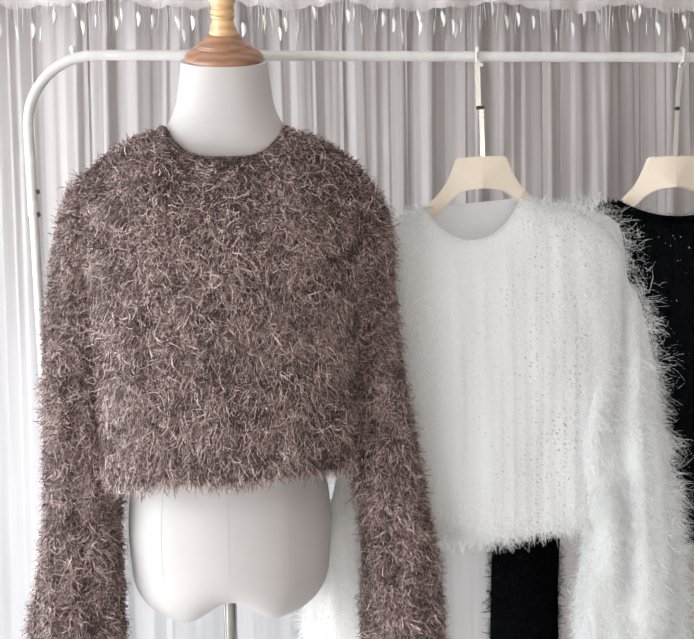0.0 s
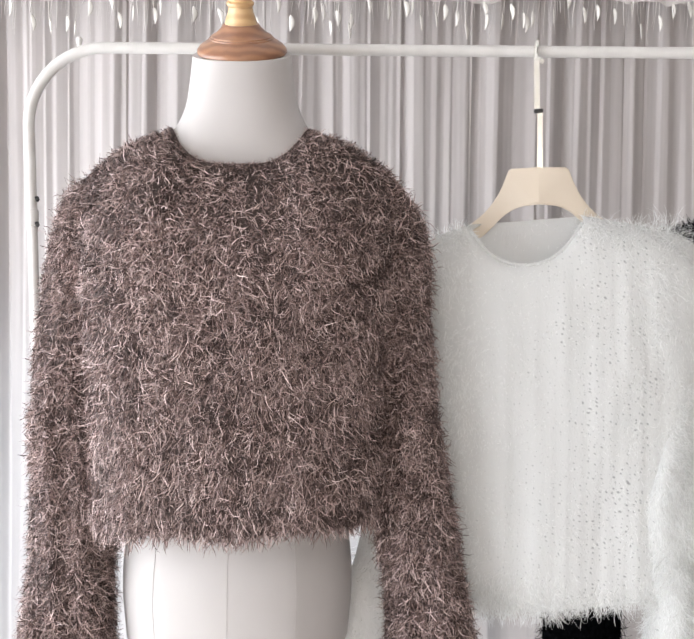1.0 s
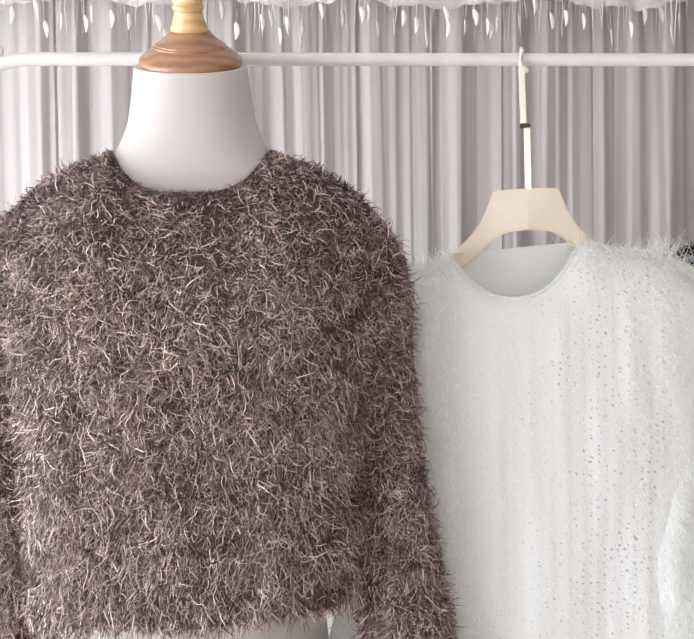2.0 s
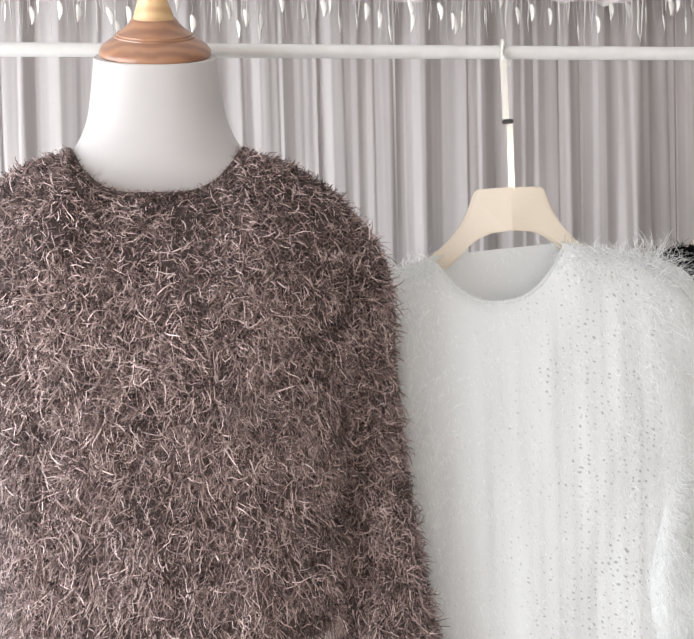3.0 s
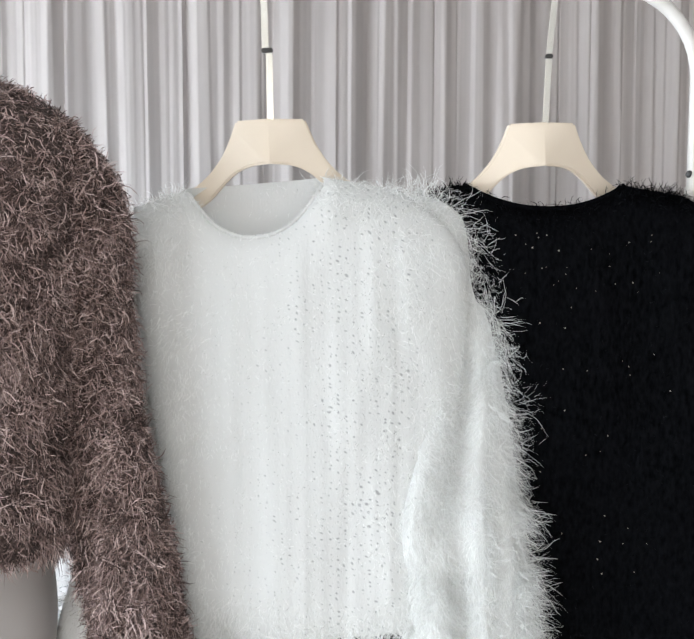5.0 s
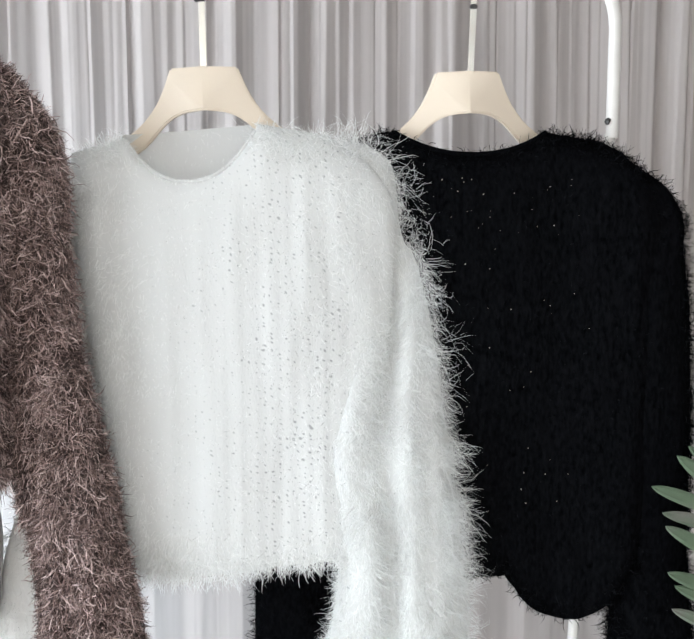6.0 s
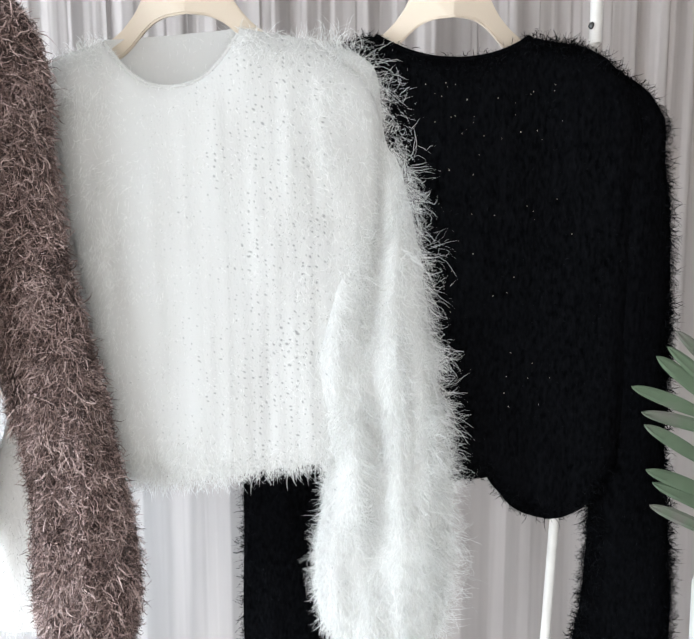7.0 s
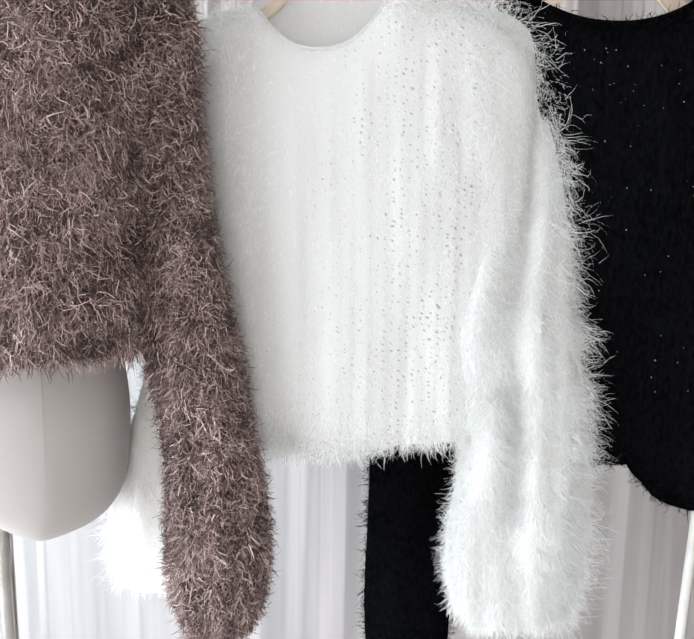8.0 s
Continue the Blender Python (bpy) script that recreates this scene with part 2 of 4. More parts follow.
def tube(path, radius, sides=14, flat=1.0, bm=None, cap=True):
    """A tube along a path of points; radius may be a number or one for each point. flat squeezes it in y."""
    bm = bm or bmesh.new()
    path = [Vector(q) for q in path]
    rad = [float(r) for r in radius] if hasattr(radius, "__len__") else [float(radius)] * len(path)
    rings = []
    for i, q in enumerate(path):
        d = (path[min(i + 1, len(path) - 1)] - path[max(i - 1, 0)]).normalized()
        side = d.cross(Vector((0, 1, 0)))
        side = side.normalized() if side.length > 0.1 else Vector((1, 0, 0))
        up = side.cross(d).normalized()
        rings.append([q + rad[i] * (math.cos(a) * side + flat * math.sin(a) * up) for a in (2 * math.pi * k / sides for k in range(sides))])
    return rings_mesh(bm, rings, cap, cap)


def lathe(profile, at, sides=40, tilt=None, bm=None):
    """Turned round z: profile of (radius, height)."""
    bm = bm or bmesh.new()
    m = Matrix.Translation(at) @ (tilt or Matrix())
    rings = [[m @ Vector((r * math.cos(a), r * math.sin(a), z)) for a in (2 * math.pi * k / sides for k in range(sides))] for r, z in profile]
    return rings_mesh(bm, rings)


def plate(outline, thick, m, bevel=0.0015):
    """A flat plate with rounded edges: outline in x and z, thickness in y."""
    bm = bmesh.new()
    f = bm.faces.new([bm.verts.new((x, -thick / 2, z)) for x, z in outline])
    g = bmesh.ops.extrude_face_region(bm, geom=[f])
    bmesh.ops.translate(bm, verts=[v for v in g["geom"] if isinstance(v, bmesh.types.BMVert)], vec=(0, thick, 0))
    bmesh.ops.recalc_face_normals(bm, faces=bm.faces)
    edges = [e for e in bm.edges if len(e.link_faces) == 2 and e.link_faces[0].normal.angle(e.link_faces[1].normal) > 0.9]
    bmesh.ops.bevel(bm, geom=edges, offset=bevel, segments=2, affect="EDGES")
    bm.transform(m)
    return bm


# ---------------------------------------------------------------- room
def room():
    t = 0.12
    x0, x1, y0, y1 = LEFT_X, RIGHT_X, REAR_Y, BACK_Y
    tagged(mesh_object("floor", boxes(((x0 - t, y0 - t, -0.1), (x1 + t, y1 + t, 0))), M_FLOOR, False), "unseen floor, kept pale to bounce light upwards", "floor", kind="structure")
    tagged(mesh_object("ceiling", boxes(((x0 - t, y0 - t, TOP_Z), (x1 + t, y1 + t, TOP_Z + 0.1))), M_CEIL, False), "plain white painted ceiling", "ceiling", kind="structure")
    n0, n1, m0, m1 = -1.6, 0.28, 0.08, 1.16
    north = boxes(((x0 - t, y1, 0), (n0, y1 + t, TOP_Z)), ((n1, y1, 0), (x1 + t, y1 + t, TOP_Z)), ((n0, y1, 0), (n1, y1 + t, m0)), ((n0, y1, m1), (n1, y1 + t, TOP_Z)))
    tagged(mesh_object("wall_north", north, M_WALL, False), "plain white wall with a low window behind the curtain", "wall", kind="structure")
    tagged(mesh_object("wall_east", boxes(((x1, y0, 0), (x1 + t, y1, TOP_Z))), M_WALL_LOW_BOUNCE, False), "unseen closing wall, greyed to cut bounced light", "wall", kind="structure")
    w0, w1, s0, s1 = -0.62, 2.12, 0.06, 1.85
    west = boxes(((x0 - t, y0, 0), (x0, w0, TOP_Z)), ((x0 - t, w1, 0), (x0, y1, TOP_Z)), ((x0 - t, w0, 0), (x0, w1, s0)), ((x0 - t, w0, s1), (x0, w1, TOP_Z)))
    tagged(mesh_object("wall_west", west, M_WALL, False), "plain white wall with a window opening", "wall", kind="structure")
    a0, a1, c0, c1 = -0.92, 1.52, 0.12, 1.78
    south = boxes(((x0 - t, y0 - t, 0), (a0, y0, TOP_Z)), ((a1, y0 - t, 0), (x1 + t, y0, TOP_Z)), ((a0, y0 - t, 0), (a1, y0, c0)), ((a0, y0 - t, c1), (a1, y0, TOP_Z)))
    tagged(mesh_object("wall_south", south, M_WALL, False), "plain white wall with a window opening", "wall", kind="structure")
    f = 0.05
    bm = boxes(((x0 - 0.09, w0, s0), (x0 - 0.04, w0 + f, s1)), ((x0 - 0.09, w1 - f, s0), (x0 - 0.04, w1, s1)), ((x0 - 0.09, w0 + f, s0), (x0 - 0.04, w1 - f, s0 + f)), ((x0 - 0.09, w0 + f, s1 - f), (x0 - 0.04, w1 - f, s1)))
    tagged(mesh_object("window_1", bm, M_FRAME, False), "white window frame in the side wall", "window", kind="structure")
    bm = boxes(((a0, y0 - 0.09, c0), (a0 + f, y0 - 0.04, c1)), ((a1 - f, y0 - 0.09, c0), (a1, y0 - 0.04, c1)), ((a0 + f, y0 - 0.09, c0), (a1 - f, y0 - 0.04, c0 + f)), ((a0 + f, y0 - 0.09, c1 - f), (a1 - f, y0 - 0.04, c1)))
    tagged(mesh_object("window_2", bm, M_FRAME, False), "unseen white window frame assumed in the rear wall", "window", kind="structure")


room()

# ---------------------------------------------------------------- curtain
CURTAIN_Y, VALANCE_Y = 2.10, 2.03


def folds(x, z, seed):
    """How far the cloth stands out at x and z: wide and narrow uneven pleats that drift a little on the way down."""
    rng = np.random.RandomState(seed)
    out = np.zeros_like(x)
    for narrow, wide, height, many in ((0.035, 0.10, 0.25, 90), (0.010, 0.034, 0.20, 240), (0.005, 0.013, 0.05, 460)):
        edges = -1.75 + np.cumsum(rng.uniform(narrow, wide, many))
        drift = np.where(rng.rand(many) < 0.2, rng.uniform(-0.05, 0.05, many), rng.uniform(-0.010, 0.010, many))
        drift = np.clip(drift, -wide * 0.4, wide * 0.4)
        layer = np.zeros_like(x)
        for e0, e1, d in zip(edges, edges[1:], drift):
            w, a = e1 - e0, rng.uniform(0.25, 1.0)
            s = rng.choice([rng.uniform(0.10, 0.25), rng.uniform(0.40, 0.60), rng.uniform(0.75, 0.90)])
            u = (x + 0.003 * np.sin(3.1 * z + 9 * x) - e0 - d * (1.7 - z)) / w
            rise = np.clip(np.where(u < s, u / s, (1 - u) / (1 - s)), 0, 1)
            layer = np.where((u >= 0) & (u < 1), np.maximum(layer, a * w * height * (0.75 * rise + 0.25 * rise * rise * (3 - 2 * rise))), layer)
        out += layer * np.clip((z - 0.45) / 0.7, 0.4, 1.0) if wide > 0.05 else layer * np.clip((z - 0.75) / 0.6, 0.15, 1.0)
    return out


def curtain():
    root = thing("curtain", (0.3, CURTAIN_Y, 0.0), "floor-length pleated pale grey voile curtain", "curtain")
    nx, nz = 2200, 24
    x, z = np.meshgrid(np.linspace(-1.66, 2.26, nx), np.linspace(0.02, 2.42, nz))
    y = CURTAIN_Y - folds(x, z, 4) - 0.004 * np.sin(40 * x + 2 * z)
    v = np.stack([x, y, z], -1).reshape(-1, 3)
    i = np.arange(nx * nz).reshape(nz, nx)
    q = np.stack([i[:-1, :-1], i[:-1, 1:], i[1:, 1:], i[1:, :-1]], -1).reshape(-1, 4)
    me = bpy.data.meshes.new("drape")
    me.from_pydata(v.tolist(), [], q.tolist())
    part("drape", me, M_CURTAIN, root)
    part("curtain_rod", tube([(-1.68, CURTAIN_Y, 2.44), (2.28, CURTAIN_Y, 2.44)], 0.012), M_RACK, root)


def drop_mesh(length, width):
    """A small pearl leaf on a thread, hanging from its origin."""
    bm = bmesh.new()
    tube([(0, 0, 0.0), (0.0007, 0, -length * 0.5), (0, 0, -length)], 0.00035, 5, bm=bm)
    rings = []
    for t in (0.0, 0.12, 0.35, 0.62, 0.85, 1.0):
        r = width * max(0.06, math.sin(math.pi * min(1, t ** 0.75)) ** 0.8)
        rings.append([Vector((r * math.cos(a) + 0.9 * width * math.sin(2.6 * t), 0.35 * r * math.sin(a), -length - 0.031 * t)) for a in (2 * math.pi * k / 8 for k in range(8))])
    rings_mesh(bm, rings)
    bmesh.ops.recalc_face_normals(bm, faces=bm.faces)
    me = bpy.data.meshes.new("pearl_drop")
    bm.to_mesh(me)
    bm.free()
    me.materials.append(M_DROP)
    me.polygons.foreach_set("use_smooth", [True] * len(me.polygons))
    return me


def fringe():
    """Loose threads and torn lace ends that hang between the drops."""
    rng = random.Random(12)
    bm = bmesh.new()
    at = -0.9
    while at < 1.6:
        h = 1.774 - 0.018 * abs(math.sin(at * math.pi / 0.27 + 0.6 + 0.5 * math.sin(7 * at)))
        ln, y = rng.uniform(0.02, 0.085), VALANCE_Y - 0.020 + rng.uniform(-0.008, 0.008)
        sway = [rng.uniform(-0.003, 0.003) for _ in range(3)]
        wide = rng.choice((0.0004, 0.0005, 0.0007, 0.0014))
        tube([(at, y, h), (at + sway[0], y, h - 0.4 * ln), (at + sway[0] + sway[1], y, h - 0.75 * ln), (at + sum(sway), y, h - ln)], [wide, wide, 0.8 * wide, 0.4 * wide], 5, bm=bm)
        at += rng.uniform(0.003, 0.012)
    return bm


def valance():
    root = thing("valance", (0.3, VALANCE_Y, 1.75), "gathered cream lace valance fringed with small pearl leaf drops", "valance")
    nx, nz = 900, 14
    x, v = np.meshgrid(np.linspace(-1.66, 2.26, nx), np.linspace(0, 1, nz))
    hem = 1.770 - 0.018 * np.abs(np.sin(x * math.pi / 0.27 + 0.6 + 0.5 * np.sin(7 * x))) + 0.003 * np.sin(70 * x) + 0.002 * np.sin(173 * x)
    z = hem + v * (2.40 - hem)
    y = VALANCE_Y - folds(x * 1.0, z * 0 + 1.9, 9) * 0.55 - 0.006 * np.sin(55 * x + 6 * z) + 0.01 * v
    p = np.stack([x, y, z], -1).reshape(-1, 3)
    i = np.arange(nx * nz).reshape(nz, nx)
    q = np.stack([i[:-1, :-1], i[:-1, 1:], i[1:, 1:], i[1:, :-1]], -1).reshape(-1, 4)
    me = bpy.data.meshes.new("lace")
    me.from_pydata(p.tolist(), [], q.tolist())
    part("lace", me, M_VALANCE, root)
    rng = random.Random(5)
    part("fringe", fringe(), M_VALANCE, root, "loose hanging lace threads", "stuff")
    shapes = [drop_mesh(0.006 + 0.008 * k, 0.0045 + 0.0006 * (k % 3)) for k in range(6)]
    at = -0.9
    while at < 1.6:
        ob = new("pearl_drop", shapes[rng.randrange(6)])
        h = 1.770 - 0.018 * abs(math.sin(at * math.pi / 0.27 + 0.6 + 0.5 * math.sin(7 * at)))
        ob.parent = root
        ob.matrix_parent_inverse = root.matrix_basis.inverted()
        ob.matrix_basis = pose(at, VALANCE_Y - 0.022 + rng.uniform(-0.006, 0.006), h + 0.003, rng.uniform(-4, 4), rng.uniform(-9, 9), rng.uniform(-70, 70))
        at += rng.uniform(0.010, 0.040)


curtain()
valance()

# ---------------------------------------------------------------- clothes rack
RAIL_Y, RAIL_Z, TUBE_R = 1.465, 1.531, 0.0074


def clothes_rack():
    root = thing("clothes_rack", (0.26, RAIL_Y, 0), "white enamelled tube clothes rail with rounded corners", "clothes rack")
    r = 0.10
    lx, rx, z = -0.328, 0.814, RAIL_Z
    def corner(cx, a0, a1):
        return [(cx + r * math.cos(radians(a)), RAIL_Y, z - r + r * math.sin(radians(a))) for a in np.linspace(a0, a1, 12)]
    path = [(lx + 0.004, RAIL_Y, 1.30)] + corner(lx + r, 180, 90) + [(0.1, RAIL_Y, z), (0.4, RAIL_Y, z)] + corner(rx - r, 90, 0) + [(rx - 0.001, RAIL_Y, 1.3055)]
    part("top_rail", tube(path, TUBE_R, 16), M_RACK, root)
    part("post", tube([(lx + 0.004, RAIL_Y, 1.31), (lx + 0.04, RAIL_Y, 0.06)], 0.0065, 14), M_RACK, root)
    part("post", tube([(rx - 0.003, RAIL_Y + 0.002, 1.31), (rx - 0.068, RAIL_Y, 0.06)], 0.0065, 14), M_RACK, root)
    part("bolt", lathe([(0.004, 0), (0.0045, 0.002), (0.003, 0.0045)], (rx - TUBE_R + 0.001, RAIL_Y - 0.004, 1.324), 10, Matrix.Rotation(radians(-70), 4, "Y")), M_DARKMETAL, root, "dark screw head")
    part("stop_knob", lathe([(0.002, -0.003), (0.003, 0.002), (0.0042, 0.006), (0.0042, 0.008), (0.0025, 0.0105)], (-0.262, RAIL_Y, RAIL_Z + 0.003), 14), M_RACK, root, "small white knob on the rail")
    part("stop_knob", lathe([(0.002, -0.003), (0.003, 0.002), (0.0042, 0.006), (0.0042, 0.008), (0.0025, 0.0105)], (0.77, RAIL_Y, RAIL_Z + 0.003), 14), M_RACK, root, "small white knob on the rail")
    part("collar", lathe([(0.0066, -0.020), (0.0082, -0.019), (0.0082, 0.0), (0.0070, 0.002)], (lx + 0.0042, RAIL_Y, 1.318), 18), M_RACK, root, "white joint sleeve on the post")
    for z_bolt in (1.333, 1.300):
        part("bolt", lathe([(0.0035, 0), (0.0040, 0.002), (0.0028, 0.0042)], (lx + 0.010, RAIL_Y - 0.004, z_bolt), 10, Matrix.Rotation(radians(70), 4, "Y")), M_DARKMETAL, root, "dark screw head")
    for x in (lx + 0.04, rx - 0.068):
        part("foot_bar", tube([(x, RAIL_Y - 0.22, 0.045), (x, RAIL_Y + 0.22, 0.045)], 0.011, 14), M_RACK, root)
        for y in (RAIL_Y - 0.2, RAIL_Y + 0.2):
            part("caster", tube([(x - 0.01, y, 0.022), (x + 0.01, y, 0.022)], 0.022, 16), M_DARKMETAL, root, "small dark caster wheel")
    part("low_bar", tube([(lx + 0.042, RAIL_Y, 0.12), (rx - 0.067, RAIL_Y, 0.12)], 0.0065, 12), M_RACK, root)


clothes_rack()


# ---------------------------------------------------------------- hangers
def hanger(at, turn, strip_x, label):
    """A moulded hanger with a wide trapezoid head, curved arms and a jointed strip hook; at is the middle of the head's top."""
    root = thing("clothes_hanger", at, label, "hanger", "hangers on the rail")
    m = Matrix.Translation(at) @ Matrix.Rotation(radians(turn), 4, "Z") @ Matrix.Rotation(radians(-1.5), 4, "Y")
    outer = smooth_path([(0.0375, 0.0), (0.0465, -0.022), (0.058, -0.042), (0.076, -0.061), (0.10, -0.076), (0.128, -0.088)], 5)
    inner = smooth_path([(0.130, -0.106), (0.10, -0.099), (0.072, -0.086), (0.044, -0.060), (0.024, -0.050), (0.0, -0.0475)], 5)
    right = [tuple(q) for q in outer] + [tuple(q) for q in inner]
    left = [(-x, z) for x, z in right[::-1]]
    outline = right + left[1:-1] + [left[-1]]
    bm = plate(outline, 0.010, Matrix(), 0.002)
    bmesh.ops.bisect_plane(bm, geom=bm.verts[:] + bm.edges[:] + bm.faces[:], plane_co=(-0.001, 0, 0), plane_no=(1, 0, 0), dist=0.0002)
    for v in bm.verts:
        v.co.y += 0.32 * abs(v.co.x)
    bm.transform(m)
    part("yoke", bm, M_HANGER, root)
    # hook: two flat strips joined by a rivet, then a bend over the rail
    def strip(x0, z0, x1, z1, w, name):
        b = plate([(x0 - w, z0), (x0 + w, z0), (x1 + w, z1), (x1 - w, z1)], 0.003, m, 0.0006)
        part(name, b, M_GOLD, root, "pale gold flat hook strip")
    low, mid, over, top = strip_x
    strip(low, -0.004, mid, 0.070, 0.0036, "lower_strip")
    strip(over, 0.074, top, 0.140, 0.0036, "upper_strip")
    part("rivet", plate([(min(mid, over) - 0.004, 0.0695), (max(mid, over) + 0.004, 0.0695), (max(mid, over) + 0.004, 0.0745), (min(mid, over) - 0.004, 0.0745)], 0.007, m, 0.001), M_DARKMETAL, root, "dark joint")
    loop = []
    inv = m.inverted()
    base = inv @ Vector((at[0], RAIL_Y, RAIL_Z))
    for a in np.linspace(190, -75, 18):
        loop.append(m @ Vector((top + 0.009 * (190 - a) / 265, base.y + 0.0125 * math.cos(radians(a)), base.z + 0.0125 * math.sin(radians(a)))))
    start = m @ Vector((top, 0.0, 0.136))
    part("hook", tube([start, loop[0] - Vector((0, 0, 0.006))] + loop, 0.0030, 8), M_GOLD, root, "pale gold hook over the rail")
    return root


hanger((0.3355, 1.448, 1.3795), -6, (0.001, 0.002, -0.002, -0.002), "cream moulded hanger with gold strip hook, holding the white sweater")
hanger((0.6395, 1.462, 1.3805), 2, (0.001, 0.006, 0.006, 0.014), "cream moulded hanger with gold strip hook, holding the black sweater")


# ---------------------------------------------------------------- dress form
FX, FY = -0.042, 1.400


SEAMS = (-1.0, -0.62, 0.0, 0.55, 1.0)


def form_ring(z, hw, hd, n=112, fwd=0.0, slope=0.0):
    """One ring of the torso; below the waist the cloth is pulled flatter between its seams."""
    out = []
    knots = [(1 - abs(u) ** (1 / 0.45)) ** 0.45 for u in SEAMS]
    flat = 0.14 * min(1.0, max(0.0, (1.12 - z) / 0.1))
    cx = FX - 0.006 * min(1.0, max(0.0, (1.0 - z) / 0.08))
    for k in range(n):
        a = 2 * math.pi * k / n
        c, s = math.cos(a), math.sin(a)
        x = hw * math.copysign(abs(c) ** 0.9, c)
        y = hd * math.copysign(abs(s) ** 0.9, s)
        if s < 0:
            y += flat * (-hd * float(np.interp(x / hw, SEAMS, knots)) - y)
        out.append(Vector((cx + x, FY + y + fwd, z + slope * y)))
    return out


FORM = [(0.795, 0.1445, 0.120, 0.040, 0), (0.835, 0.1475, 0.123, 0.040, 0), (0.88, 0.146, 0.118, 0.040, 0), (0.93, 0.138, 0.105, 0.038, 0), (1.02, 0.110, 0.080, 0.03, 0), (1.10, 0.118, 0.082, 0.015, 0),
        (1.19, 0.138, 0.084, 0.0, 0), (1.27, 0.140, 0.075, 0.0, 0), (1.33, 0.140, 0.066, 0, 0), (1.362, 0.132, 0.062, 0, 0.02), (1.382, 0.116, 0.062, 0, 0.08), (1.400, 0.098, 0.064, 0, 0.18),
        (1.420, 0.081, 0.064, 0, 0.25), (1.445, 0.0695, 0.060, 0, 0.30), (1.475, 0.064, 0.056, -0.002, 0.34), (1.508, 0.060, 0.054, -0.004, 0.38)]


def dress_form():
    root = thing("dress_form", (FX, FY, 0), "white cloth dress form with wooden neck cap on steel pole", "dress form")
    rows = smooth_path(FORM, 5)
    rings = []
    for s in (0.03, 0.2, 0.35, 0.48, 0.6, 0.7, 0.79, 0.87, 0.93, 0.965, 0.988):
        base = form_ring(0.795, 0.1445 * s, 0.120 * s, 112, 0.040)
        for v in base:
            u = min(1.0, abs(v.x - FX + 0.006) / 0.068)
            floor_z = 0.747 - 0.034 * u * u * (3 - 2 * u)
            v.z -= (0.795 - floor_z) * (1 - s ** 4.5) ** 0.5
        rings.append(base)
    rings += [form_ring(z, w, d, 112, f, sl) for z, w, d, f, sl in rows]
    part("torso", rings_mesh(bmesh.new(), rings), M_FORM, root, "white cloth-covered torso")
    for u in (-0.62, 0.0, 0.55):
        pts = []
        for z, w, d, f, sl in rows:
            if z > 1.1:
                break
            x = u * w
            y = -d * (1 - abs(u) ** (1 / 0.45)) ** 0.45
            pts.append((FX - 0.006 * min(1.0, max(0.0, (1.0 - z) / 0.08)) + x, FY + y + f - 0.0002, z + sl * y))
        part("seam", tube(pts, 0.0003, 6), M_FORM, root, "raised cloth seam")
    part("pole", tube([(FX - 0.010, FY + 0.045, 0.03), (FX - 0.010, FY + 0.045, 0.76)], 0.010, 20), M_POLE, root, "polished steel pole")
    part("base_plate", lathe([(0.155, 0.0), (0.16, 0.004), (0.158, 0.010), (0.05, 0.016), (0.02, 0.034)], (FX - 0.010, FY + 0.045, 0.0), 48), M_STEEL, root, "round steel base")
    tilt = Matrix.Rotation(radians(24), 4, "X")
    at = (FX, FY - 0.004, 1.509)
    cap = part("neck_cap", lathe([(0.048, -0.003), (0.0525, -0.001), (0.0550, 0.002), (0.0548, 0.006), (0.0515, 0.0105), (0.045, 0.0150), (0.0395, 0.0185), (0.0392, 0.0200), (0.0375, 0.0205), (0.0370, 0.0222), (0.031, 0.0255), (0.025, 0.031), (0.0215, 0.036)], at, 48, tilt), M_WOOD, root, "turned brown wooden cap")
    part("finial", lathe([(0.0205, 0.034), (0.019, 0.040), (0.0155, 0.050), (0.0145, 0.056), (0.0165, 0.058), (0.0165, 0.061), (0.0145, 0.063), (0.0165, 0.066), (0.0160, 0.069), (0.0145, 0.071), (0.017, 0.078), (0.021, 0.090), (0.022, 0.102), (0.018, 0.114), (0.009, 0.122), (0.002, 0.124)], at, 40, tilt), M_WOOD_PALE, cap, "pale turned wooden finial")


dress_form()


# ---------------------------------------------------------------- furry sweaters
def raw_mesh(name, verts, quads, tris):
    """A large mesh straight from arrays."""
    me = bpy.data.meshes.new(name)
    me.vertices.add(len(verts))
    me.vertices.foreach_set("co", verts.astype(np.float32).ravel())
    loops = np.concatenate([quads.ravel(), tris.ravel()])
    me.loops.add(len(loops))
    me.loops.foreach_set("vertex_index", loops.astype(np.int32))
    starts = np.concatenate([np.arange(len(quads)) * 4, len(quads) * 4 + np.arange(len(tris)) * 3])
    me.polygons.add(len(starts))
    me.polygons.foreach_set("loop_start", starts.astype(np.int32))
    me.update(calc_edges=True)
    return me


def unit(a):
    return a / np.maximum(np.linalg.norm(a, axis=-1, keepdims=True), 1e-9)


def swirl(p, scale, seed):
    """A slow vector field that lets neighbouring hairs lie alike."""
    rng = np.random.RandomState(seed)
    out = np.zeros_like(p)
    for _ in range(7):
        k = rng.normal(0, scale, (3, 3))
        out += np.sin(p @ k + rng.uniform(0, 6.28, 3))
    return out / 2.6


